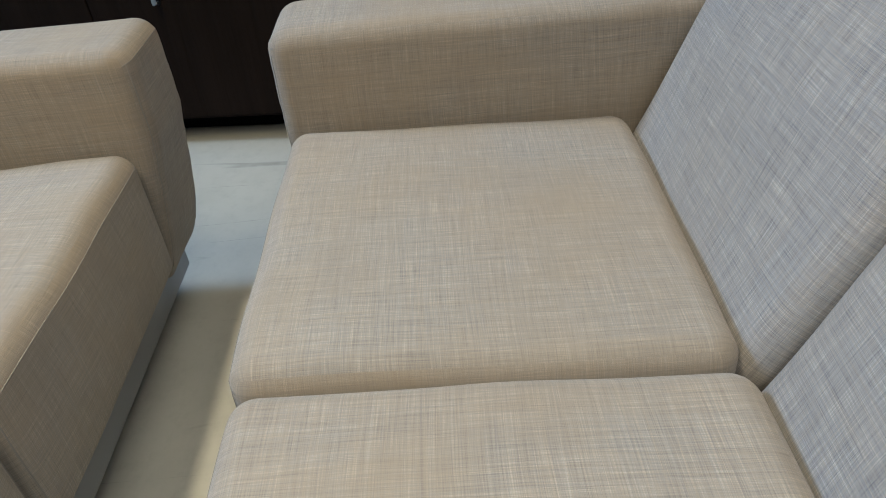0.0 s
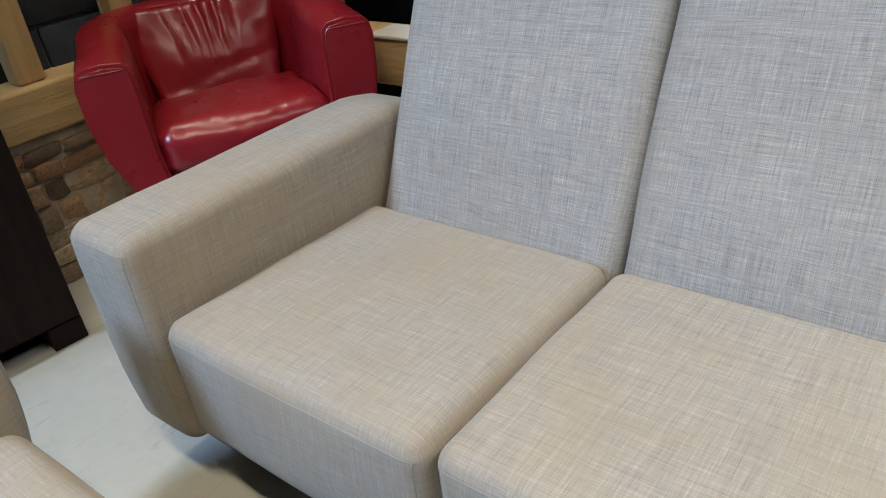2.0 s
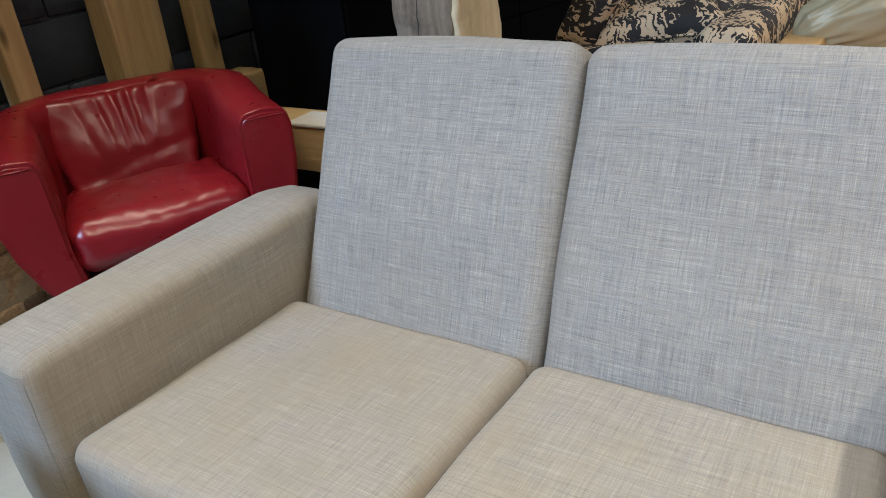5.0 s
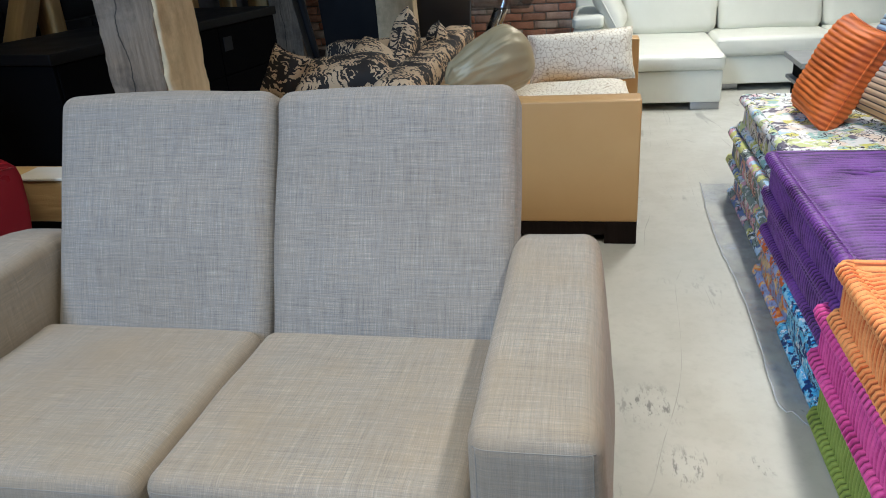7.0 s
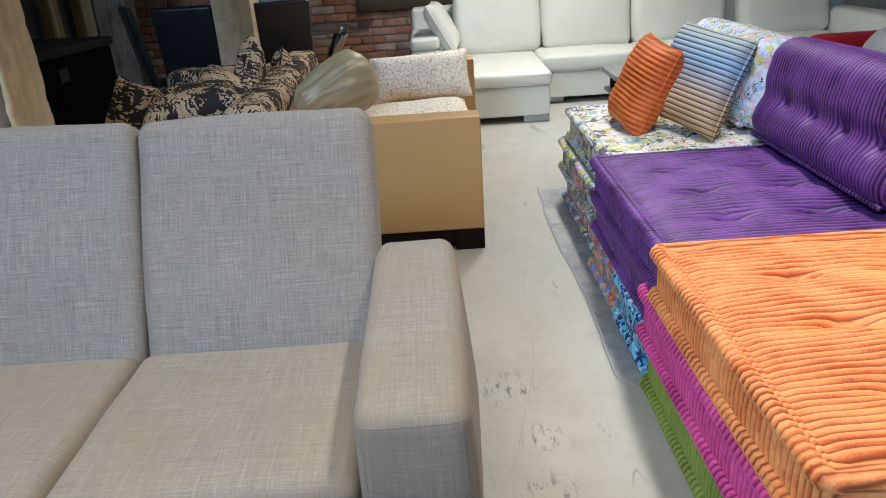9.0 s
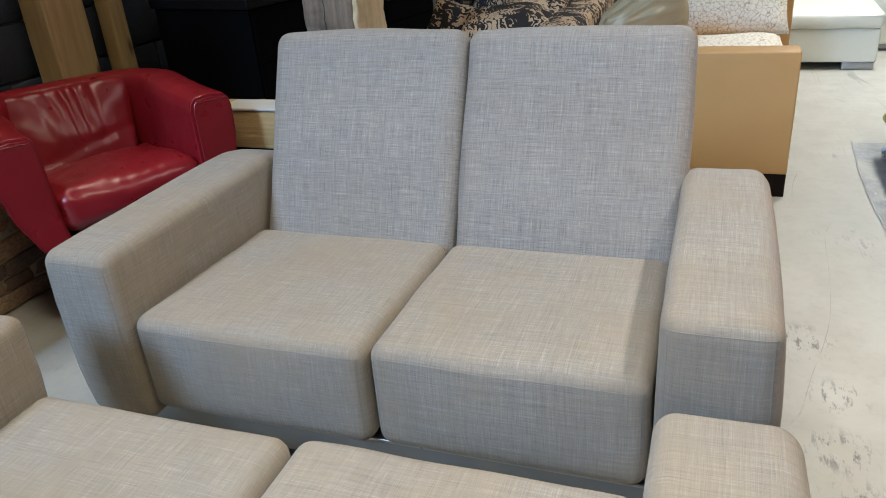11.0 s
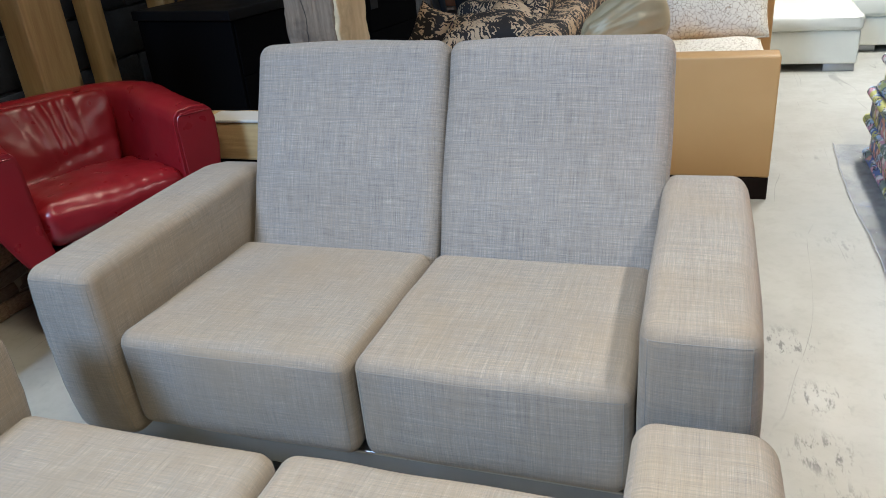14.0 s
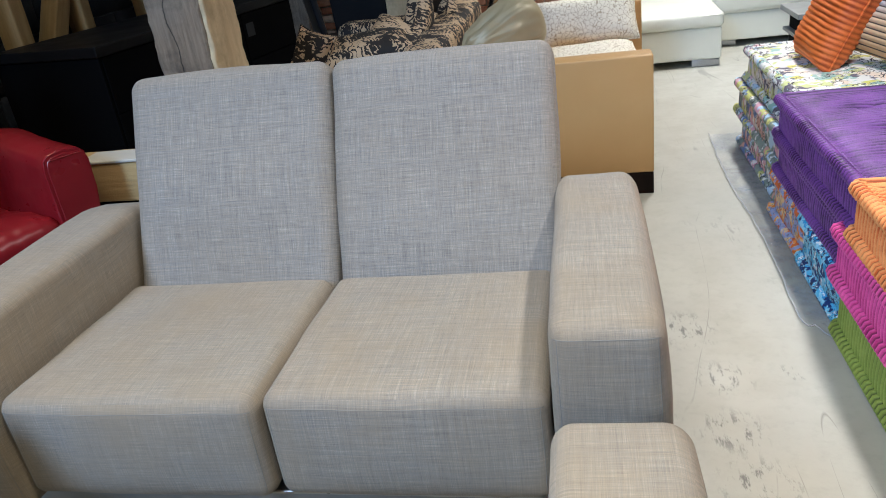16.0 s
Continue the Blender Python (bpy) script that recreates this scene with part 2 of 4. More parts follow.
def timber(name, pale, dark, grey=0.0, grain=(26, 26, 2.0), split=False, stain=0.0):
    m, nt, b = material(name, 0.8)
    c = coords(nt, "Object")
    s = node(nt, "Mapping", {"Vector": c, "Scale": grain}).outputs[0]
    n1 = noise_tex(nt, s, 1.0, 8, 0.65)
    n2 = noise_tex(nt, c, 3.0, 4)
    base = mix(nt, ramp(nt, n1, [(0.35, (0, 0, 0)), (0.65, (1, 1, 1))]), dark, pale)
    base = mix(nt, calc(nt, "MULTIPLY", n2, 0.8), base, tuple(v * 0.75 for v in pale))
    if grey:
        base = mix(nt, ramp(nt, noise_tex(nt, c, 2.2, 5), [(0.5 - grey * 0.25, (0, 0, 0)), (0.66, (0.55, 0.55, 0.55))]), base, (0.225, 0.195, 0.16))
    knots = node(nt, "TexVoronoi", {"Vector": node(nt, "Mapping", {"Vector": c, "Scale": (5, 5, 1.6)}).outputs[0], "Scale": 1.0}).outputs["Distance"]
    base = mix(nt, ramp(nt, knots, [(0.05, (1, 1, 1)), (0.1, (0, 0, 0))]), base, tuple(v * 0.35 for v in dark))
    if stain:
        blotch = noise_tex(nt, c, 6.5, 6, 0.65)
        base = mix(nt, ramp(nt, blotch, [(0.48, (0, 0, 0)), (0.66, (stain,) * 3)]), base, tuple(v * 0.55 for v in dark))
    if split:
        xyz = node(nt, "SeparateXYZ", {0: node(nt, "TexCoord").outputs["Object"]})
        wander = noise_tex(nt, node(nt, "CombineXYZ", {2: xyz.outputs["Z"]}).outputs[0], 2.6, 5, 0.6)
        off = calc(nt, "ABSOLUTE", calc(nt, "ADD", calc(nt, "ADD", xyz.outputs["X"], 0.02), calc(nt, "MULTIPLY", calc(nt, "SUBTRACT", wander, 0.5), 0.12)))
        line = ramp(nt, off, [(0.0012, (1, 1, 1)), (0.004, (0, 0, 0))])
        base = mix(nt, line, base, (0.012, 0.010, 0.008))
    paint(nt, b, base)
    bump(nt, b, n1, 0.8, 0.008)
    return m


def stone(name, tones, bloom=(0.5, 0.46, 0.4), rough=0.9):
    m, nt, b = material(name, rough)
    c = coords(nt, "Object")
    info = node(nt, "ObjectInfo")
    tone = ramp(nt, info.outputs["Random"], [(i / max(1, len(tones) - 1), t) for i, t in enumerate(tones)])
    n1, n2 = noise_tex(nt, c, 9, 5), noise_tex(nt, c, 70, 4)
    base = mix(nt, ramp(nt, n1, [(0.35, (0, 0, 0)), (0.75, (0.7, 0.7, 0.7))]), tone, tuple(v * 0.4 for v in tones[0]))
    base = mix(nt, ramp(nt, n2, [(0.6, (0, 0, 0)), (0.75, (0.5, 0.5, 0.5))]), base, bloom)
    paint(nt, b, base)
    bump(nt, b, calc(nt, "ADD", n1, n2), 0.5, 0.008)
    return m


def concrete():
    m, nt, b = material("sealed_concrete", 0.42)
    c = coords(nt, "Object", shift=False)
    n1, n2, n3 = noise_tex(nt, c, 0.8, 6), noise_tex(nt, c, 5, 7, 0.65), noise_tex(nt, c, 60, 4)
    base = mix(nt, ramp(nt, n1, [(0.35, (0, 0, 0)), (0.7, (1, 1, 1))]), (0.415, 0.41, 0.36), (0.49, 0.485, 0.43))
    base = mix(nt, ramp(nt, n2, [(0.45, (0, 0, 0)), (0.75, (0.6, 0.6, 0.6))]), base, (0.39, 0.38, 0.33))
    speck = node(nt, "Mapping", {"Vector": c, "Scale": (1, 0.28, 1), "Rotation": (0, 0, 0.15)}).outputs[0]
    worn = None
    for x, y, r in ((1.00, 0.96, 0.13), (1.08, 0.69, 0.10), (1.27, 0.71, 0.05), (1.06, 0.45, 0.11), (1.09, 0.25, 0.12), (0.80, 4.0, 0.3)):
        spot = node(nt, "VectorMath", {0: c, 1: (x, y, 0.0)}, operation="DISTANCE").outputs["Value"]
        here = ramp(nt, spot, [(r * 0.35, (1, 1, 1)), (r, (0, 0, 0))])
        worn = here if worn is None else calc(nt, "MAXIMUM", worn, here)
    scuff = calc(nt, "MULTIPLY", ramp(nt, noise_tex(nt, speck, 44, 6, 0.75), [(0.525, (0, 0, 0)), (0.60, (1, 1, 1))]),
                 calc(nt, "MAXIMUM", ramp(nt, noise_tex(nt, c, 2.6, 3), [(0.60, (0, 0, 0)), (0.72, (0.7, 0.7, 0.7))]), worn))
    base = mix(nt, calc(nt, "MULTIPLY", scuff, 0.85), base, (0.12, 0.118, 0.108))
    hair = calc(nt, "ABSOLUTE", calc(nt, "SUBTRACT", noise_tex(nt, node(nt, "Mapping", {"Vector": c, "Scale": (3.4, 0.35, 1), "Rotation": (0, 0, 0.35), "Location": (3.1, 1.7, 0)}).outputs[0], 1.6, 1, 0.5), 0.5))
    scratch = calc(nt, "MULTIPLY", ramp(nt, hair, [(0.001, (1, 1, 1)), (0.003, (0, 0, 0))]), ramp(nt, noise_tex(nt, c, 3.3, 4), [(0.48, (0, 0, 0)), (0.58, (0.7, 0.7, 0.7))]))
    base = mix(nt, scratch, base, (0.20, 0.19, 0.17))
    fine = noise_tex(nt, c, 24, 6, 0.7)
    base = mix(nt, ramp(nt, fine, [(0.50, (0, 0, 0)), (0.72, (0.35, 0.35, 0.35))]), base, (0.33, 0.32, 0.285))
    paint(nt, b, base)
    nt.links.new(ramp(nt, n2, [(0.3, (0.34,) * 3), (0.7, (0.6,) * 3)]), b.inputs["Roughness"])
    bump(nt, b, calc(nt, "ADD", n3, calc(nt, "MULTIPLY", n2, 2.0)), 0.15, 0.003)
    return m


def plain(name, colour, rough=0.5, metal=0.0, vary=0.25, scale=8):
    m, nt, b = material(name, rough, metal)
    c = coords(nt, "Object")
    n = noise_tex(nt, c, scale, 5)
    paint(nt, b, mix(nt, n, tuple(v * (1 - vary) for v in colour), tuple(min(1, v * (1 + vary)) for v in colour)))
    nt.links.new(ramp(nt, n, [(0.3, (max(0.03, rough - 0.07),) * 3), (0.7, (min(1, rough + 0.1),) * 3)]), b.inputs["Roughness"])
    bump(nt, b, noise_tex(nt, c, scale * 12, 3), 0.1, 0.002)
    return m


def clear(name, tint, rough, amount):
    """Thin clear sheet: mostly see-through, with a gloss."""
    m, nt, b = material(name, rough)
    b.inputs["Base Color"].default_value = (*tint, 1)
    b.inputs["Alpha"].default_value = amount
    return m


# backs cooler, seats and arms warmer: partly light colour, partly soiling
LINEN = linen("linen_weave", (0.975, 0.98, 1.0), 0.20, 0.05, 0.15)
LINEN_WARM_WORN = linen("soiled_warm_lit_linen", (0.985, 0.95, 0.90), 0.55, 0.26, 0.35)
THREAD = plain("seam_thread", (0.25, 0.235, 0.215), 0.95)
DARKSTEEL = plain("dark_steel", (0.27, 0.29, 0.32), 0.42, 0.4, 0.15)
PLASTERWHITE = plain("dusty_white_board", (0.55, 0.53, 0.48), 0.8, 0, 0.12, 12)
STEEL = plain("brushed_steel", (0.42, 0.43, 0.45), 0.34, 1.0, 0.1)
RED = leather("red_leather", (0.185, 0.0075, 0.012), (0.245, 0.0105, 0.017), 0.30, 0.55)
WHITE = leather("white_leather", (0.66, 0.66, 0.57), (0.76, 0.76, 0.67), 0.42, 1.1)
TAN = leather("tan_leather", (0.50, 0.295, 0.11), (0.57, 0.345, 0.14), 0.42, 0.14)
BLACK = leather("black_leather", (0.010, 0.010, 0.012), (0.02, 0.02, 0.022), 0.35, 0.4)
ESPRESSO = timber("espresso_wood", (0.020, 0.014, 0.012), (0.011, 0.008, 0.007), 0, (30, 30, 1.5))
ESPRESSO.node_tree.nodes["Principled BSDF"].inputs["Specular IOR Level"].default_value = 0.06
DARKBOX = plain("black_stained_wood", (0.003, 0.003, 0.0035), 0.8, 0, 0.3, 5)
DARKBOX.node_tree.nodes["Principled BSDF"].inputs["Specular IOR Level"].default_value = 0.05
SATINBLACK = plain("black_lacquered_top", (0.003, 0.003, 0.0035), 0.5, 0, 0.3, 5)
SATINBLACK.node_tree.nodes["Principled BSDF"].inputs["Specular IOR Level"].default_value = 0.22
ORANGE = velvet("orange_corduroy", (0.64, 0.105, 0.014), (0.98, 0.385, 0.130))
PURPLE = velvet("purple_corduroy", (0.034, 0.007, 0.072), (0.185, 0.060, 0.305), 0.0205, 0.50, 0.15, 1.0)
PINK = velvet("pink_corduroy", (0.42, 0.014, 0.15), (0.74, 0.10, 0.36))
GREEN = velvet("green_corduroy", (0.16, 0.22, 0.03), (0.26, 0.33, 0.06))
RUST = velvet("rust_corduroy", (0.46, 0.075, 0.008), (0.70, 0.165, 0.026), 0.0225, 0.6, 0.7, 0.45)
OMBRE = striped_velvet()
FLORAL = print_cloth("floral_print_cloth", (0.80, 0.79, 0.76), [(0.78, 0.50, 0.52), (0.50, 0.66, 0.82), (0.68, 0.64, 0.16), (0.16, 0.14, 0.18), (0.36, 0.55, 0.50), (0.80, 0.68, 0.56), (0.62, 0.66, 0.30)], 15, 0.42)
FLORAL_BLUE = print_cloth("pale_blue_floral_cloth", (0.62, 0.72, 0.82), [(0.78, 0.78, 0.77), (0.36, 0.52, 0.74), (0.62, 0.58, 0.18), (0.70, 0.46, 0.52)], 20, 0.42)
# floral for the lower cushions: ground and inks darkened to hold the stack's shade
FLORAL_SHADED = print_cloth("shaded_floral_cloth", (0.74, 0.72, 0.67), [(0.62, 0.34, 0.26), (0.14, 0.19, 0.36), (0.58, 0.56, 0.18), (0.46, 0.60, 0.74), (0.66, 0.36, 0.42), (0.22, 0.26, 0.22)], 17, 0.48)
BLUEPRINT = print_cloth("blue_scale_print_cloth", (0.78, 0.83, 0.88), [(0.04, 0.33, 0.66), (0.12, 0.48, 0.74), (0.01, 0.04, 0.16), (0.30, 0.62, 0.80)], 30, 0.52)
ORANGEPRINT = print_cloth("orange_scale_print_cloth", (0.80, 0.70, 0.56), [(0.80, 0.26, 0.04), (0.62, 0.14, 0.03), (0.74, 0.52, 0.26), (0.30, 0.34, 0.56)], 30, 0.58)
TAG = plain("tag_card", (0.012, 0.012, 0.012), 0.8)
FLOCK = flock_cloth()
CRACKLE = crackle_cloth()
SILK = plain("champagne_satin", (0.40, 0.335, 0.20), 0.42, 0.12, 0.26, 6)
OAK = timber("fresh_sawn_oak", (0.60, 0.42, 0.19), (0.37, 0.235, 0.09))
OLDOAK = timber("weathered_oak", (0.33, 0.25, 0.175), (0.10, 0.072, 0.05), 0.16, (70, 70, 4.0), True, 0.6)
PALEOAK = timber("pale_limed_oak", (0.84, 0.68, 0.43), (0.56, 0.41, 0.23), 0.0, (16, 16, 2.5), False, 0.5)
BRICK = stone("old_brick", [(0.28, 0.13, 0.07), (0.48, 0.29, 0.15), (0.60, 0.48, 0.32), (0.14, 0.10, 0.08), (0.54, 0.38, 0.22), (0.42, 0.20, 0.10)], (0.66, 0.57, 0.43))
LIME = stone("crumbling_mortar", [(0.46, 0.38, 0.27), (0.46, 0.38, 0.27)], (0.66, 0.60, 0.50))
REDBRICK = stone("red_brick", [(0.50, 0.20, 0.11), (0.54, 0.34, 0.24), (0.46, 0.17, 0.09), (0.60, 0.50, 0.41), (0.48, 0.40, 0.34), (0.56, 0.27, 0.15)], (0.60, 0.52, 0.44))
BLOCK = stone("charcoal_painted_block", [(0.026, 0.032, 0.043), (0.036, 0.043, 0.056), (0.021, 0.026, 0.035)], (0.036, 0.043, 0.055))
MORTAR = plain("lime_mortar", (0.44, 0.40, 0.33), 0.95, 0, 0.35, 14)
DARKMORTAR = plain("dark_mortar", (0.12, 0.13, 0.145), 0.95, 0, 0.3, 14)
FLOOR = concrete()
# kept dark so that the unseen hall shell bounces little light
PLASTER = plain("dark_grey_low_bounce_paint", (0.15, 0.145, 0.135), 0.9, 0, 0.06, 2)
ROOF = plain("dark_low_bounce_roof", (0.05, 0.043, 0.036), 0.9, 0, 0.08, 2)
CHROME = plain("chrome", (0.75, 0.76, 0.78), 0.12, 1.0, 0.04)
GREYWOOD = plain("grey_lacquer", (0.24, 0.25, 0.25), 0.4, 0, 0.1)
GILT = plain("dark_gilt_wood", (0.09, 0.065, 0.035), 0.4, 0.4, 0.5, 30)
CANVAS = plain("painting_canvas", (0.30, 0.27, 0.22), 0.7, 0, 0.5, 5)
GLASS = clear("smoked_glass", (0.02, 0.025, 0.025), 0.03, 0.45)
HEM = clear("plastic_film_edge", (0.62, 0.64, 0.68), 0.25, 0.55)
FILM = clear("clear_plastic_film", (0.42, 0.47, 0.56), 0.14, 0.2)
_nt, _b = FILM.node_tree, FILM.node_tree.nodes["Principled BSDF"]
_c = coords(_nt, "Object", shift=False)
_fold = noise_tex(_nt, _c, 9, 3, 0.6)
_nt.links.new(ramp(_nt, _fold, [(0.38, (0.12,) * 3), (0.66, (0.46,) * 3)]), _b.inputs["Alpha"])
bump(_nt, _b, noise_tex(_nt, _c, 22, 4, 0.6), 0.9, 0.02)
LAMP, _nt, _b = material("lamp_tube", 0.5, 0, (0.9, 0.9, 0.9))
_b.inputs["Emission Color"].default_value = (1, 0.93, 0.82, 1)
_b.inputs["Emission Strength"].default_value = 6.0


# ---- mesh helpers ----
def thing(name, m, label, category, group="", kind=""):
    ob = new(name)
    ob.matrix_world = m
    return tagged(ob, label, category, group, kind)


def part(name, mesh, mat, parent=None, label="", m=None):
    """Links a mesh (or bmesh) as one object, under its thing when there is one."""
    if isinstance(mesh, bmesh.types.BMesh):
        data = bpy.data.meshes.new(name)
        mesh.to_mesh(data)
        mesh.free()
        mesh = data
    if not mesh.materials:
        mesh.materials.append(mat)
    ob = new(name, mesh)
    if parent is not None:
        ob.parent = parent
    if m is not None:
        ob.matrix_basis = m
    return tagged(ob, label)


def mesh_from(verts, faces, uvs=None, smooth=True, name="mesh"):
    data = bpy.data.meshes.new(name)
    data.from_pydata([tuple(map(float, v)) for v in verts], [], faces)
    if smooth:
        data.polygons.foreach_set("use_smooth", [True] * len(data.polygons))
    if uvs is not None:
        lay = data.uv_layers.new(name="UVMap")
        lay.data.foreach_set("uv", np.asarray(uvs, dtype=np.float32).ravel())
    data.update()
    return data


def axis_steps(h, r, inner, corner):
    a = [(h - r) + r * math.tan(math.pi / 4 * i / corner) for i in range(corner + 1)]
    mid = list(np.linspace(-(h - r), h - r, inner + 1))
    return [-v for v in reversed(a)][:-1] + mid + a[1:]


def rbox(lo, hi, r=0.02, inner=(1, 1, 1), corner=3, warp=None, smooth=True):
    """A box with rounded edges between two corners, cut into a grid and then warped by a function of its points and of their place in -1..1."""
    lo, hi = np.array(lo, float), np.array(hi, float)
    c, h = (lo + hi) / 2, (hi - lo) / 2
    r = min(r, h.min() * 0.999)
    steps = [axis_steps(h[k], r, inner[k], corner) for k in range(3)]
    index, pts, faces, uvs = {}, [], [], []
    for k in range(3):
        i, j = (k + 1) % 3, (k + 2) % 3
        for s in (-1, 1):
            ids = {}
            for a, u in enumerate(steps[i]):
                for b, v in enumerate(steps[j]):
                    p = [0, 0, 0]
                    p[k], p[i], p[j] = s * h[k], u, v
                    key = tuple(round(x * 1e5) for x in p)
                    if key not in index:
                        index[key] = len(pts)
                        pts.append(p)
                    ids[a, b] = index[key]
            for a in range(len(steps[i]) - 1):
                for b in range(len(steps[j]) - 1):
                    q = [(a, b), (a + 1, b), (a + 1, b + 1), (a, b + 1)]
                    if s < 0:
                        q.reverse()
                    faces.append([ids[x] for x in q])
                    for x in q:
                        u, v = steps[i][x[0]], steps[j][x[1]]
                        uvs.append((u + c[i], v + c[j]) if k != 1 else (v + c[j], u + c[i]))
    P = np.array(pts, float)
    core = np.clip(P, -(h - r), h - r)
    d = P - core
    n = np.linalg.norm(d, axis=1, keepdims=True)
    P = core + d / np.maximum(n, 1e-9) * r
    if warp is not None:
        P = warp(P, P / h)
    return mesh_from(P + c, faces, uvs, smooth)


def seam(box, warp, pts, r=0.0010):
    """A row of stitching that follows a warped box's surface."""
    lo, hi, rad = np.array(box[0], float), np.array(box[1], float), box[2]
    c, h = (lo + hi) / 2, (hi - lo) / 2
    P = np.array(pts, float) - c
    core = np.clip(P, -(h - rad), h - rad)
    d = P - core
    P = core + d / np.maximum(np.linalg.norm(d, axis=1, keepdims=True), 1e-9) * rad
    return tube([tuple(v) for v in warp(P, P / h) + c], r, 5)


def puff(bx=0.0, by=0.0, bz=0.0):
    """Swells the faces of a box outwards."""
    def go(P, q):
        Q = P.copy()
        k = [np.cos(np.clip(q[:, i], -1, 1) * math.pi / 2) for i in range(3)]
        Q[:, 0] += bx * q[:, 0] * k[1] * k[2]
        Q[:, 1] += by * q[:, 1] * k[0] * k[2]
        Q[:, 2] += bz * q[:, 2] * k[0] * k[1]
        return Q
    return go


def lumps(amount, scale, seed=0.0):
    """Soft uneven relief."""
    def go(P, q):
        Q = P.copy()
        for i in range(len(Q)):
            Q[i] += np.array(noise.noise_vector(Vector(P[i]) * scale + Vector((seed, seed * 1.7, 0)))) * amount
        return Q
    return go


def chain(*fs):
    def go(P, q):
        for f in fs:
            P = f(P, q)
        return P
    return go


def tube(path, r, sides=8, closed=False, wave=None):
    """A round bar along a path; wave gives the radius at a point."""
    path = [Vector(p) for p in path]
    n = len(path)
    rings, run = [], 0.0
    for i, p in enumerate(path):
        a = path[i - 1] if (i or closed) else p
        b = path[(i + 1) % n] if (i < n - 1 or closed) else p
        t = (b - a).normalized()
        up = Vector((0, 0, 1)) if abs(t.z) < 0.9 else Vector((1, 0, 0))
        s = t.cross(up).normalized()
        w = s.cross(t)
        if i:
            run += (p - path[i - 1]).length
        rr = r if wave is None else wave(p)
        rings.append([p + (s * math.cos(2 * math.pi * k / sides) + w * math.sin(2 * math.pi * k / sides)) * rr for k in range(sides)])
    verts = [v for ring in rings for v in ring]
    faces = []
    for i in range(n if closed else n - 1):
        for k in range(sides):
            a, b = i * sides + k, i * sides + (k + 1) % sides
            j = ((i + 1) % n) * sides
            faces.append([a, b, j + (k + 1) % sides, j + k])
    if not closed:
        faces.append(list(range(sides))[::-1])
        faces.append([(n - 1) * sides + k for k in range(sides)])
    return mesh_from(verts, faces)


def pillow_mesh(w, h, t, rib=0.0, seed=0.0, pinch=0.05, n=36, plump=False):
    """A stuffed cushion lying in the xy plane, with drawn-out corners."""
    verts, faces, ids = [], [], {}
    ny = n if not rib else max(n, int(h / rib * 6))
    for s in (1, -1):
        for a in range(n + 1):
            for b in range(ny + 1):
                u, v = 2 * a / n - 1, 2 * b / ny - 1
                edge = a in (0, n) or b in (0, ny)
                if s < 0 and edge:
                    ids[s, a, b] = ids[1, a, b]
                    continue
                x = u * w / 2 * (1 - pinch * (1 - v * v) * abs(u))
                y = v * h / 2 * (1 - pinch * (1 - u * u) * abs(v))
                z = s * t / 2 * ((1 - u ** 4) * (1 - v ** 4)) ** 0.45
                if plump:
                    z = s * t / 2 * ((1 - u * u) * (1 - v * v)) ** 0.5
                    if not edge:
                        z += 0.012 * math.sin(math.atan2(v, u + 1.05) * 14) * math.exp(-((u + 1) ** 2 + v * v) / 0.5) + 0.012 * noise.noise(Vector((x * 5, y * 11, s)))
                if rib and not edge:
                    z += s * 0.0058 * (abs(math.sin(math.pi * y / rib)) - 0.4) * min(1, (1 - abs(u)) * 12)
                if not edge:
                    z += 0.010 * noise.noise(Vector((x * 7 + seed, y * 7, s * 3)))
                ids[s, a, b] = len(verts)
                verts.append((x, y, z))
        for a in range(n):
            for b in range(ny):
                q = [ids[s, a, b], ids[s, a + 1, b], ids[s, a + 1, b + 1], ids[s, a, b + 1]]
                faces.append(q if s > 0 else q[::-1])
    return mesh_from(verts, faces)


def pillow_edge(w, h, pinch, n=18):
    pts = []
    for k in range(4 * n):
        side, f = divmod(k, n)
        f = 2 * f / n - 1
        u, v = [(f, -1), (1, f), (-f, 1), (-1, -f)][side]
        pts.append((u * w / 2 * (1 - pinch * (1 - v * v) * abs(u)), v * h / 2 * (1 - pinch * (1 - u * u) * abs(v)), 0))
    return pts


def slab(name, lo, hi, mat, label, category, r=0.004):
    return tagged(part(name, rbox(lo, hi, r, corner=1, smooth=False), mat, None, label), "", category, "", "structure")


slab("floor", (-4.2, -4.8, -0.2), (7.0, 6.6, 0.0), FLOOR, "pale worn sealed concrete warehouse floor", "floor")
# ceiling and outer walls are out of view, added to close the hall
slab("ceiling", (-4.2, -4.8, 4.9), (7.0, 6.6, 5.0), ROOF, "unseen dark warehouse ceiling, added to limit bounced light", "ceiling")
slab("wall_east", (7.0, -4.8, 0.0), (7.2, 6.6, 4.9), PLASTER, "unseen dark grey warehouse wall, added to limit bounced light", "wall")
slab("wall_west", (-4.4, -4.8, 0.0), (-4.2, 6.6, 4.9), PLASTER, "unseen dark grey warehouse wall, added to limit bounced light", "wall")
# unseen front wall with the high window that lets the daylight in
slab("wall_south_1", (-4.2, -4.8, 0.0), (7.0, -4.6, 3.4), PLASTER, "unseen dark grey wall under a high window", "wall")
slab("wall_south_2", (-4.2, -4.8, 3.4), (-2.5, -4.6, 4.9), PLASTER, "unseen dark grey wall beside a high window", "wall")
slab("wall_south_3", (-1.1, -4.8, 3.4), (7.0, -4.6, 4.9), PLASTER, "unseen dark grey wall beside a high window", "wall")
slab("wall_south_4", (-2.5, -4.8, 4.8), (-1.1, -4.6, 4.9), PLASTER, "unseen dark grey wall over a high window", "wall")

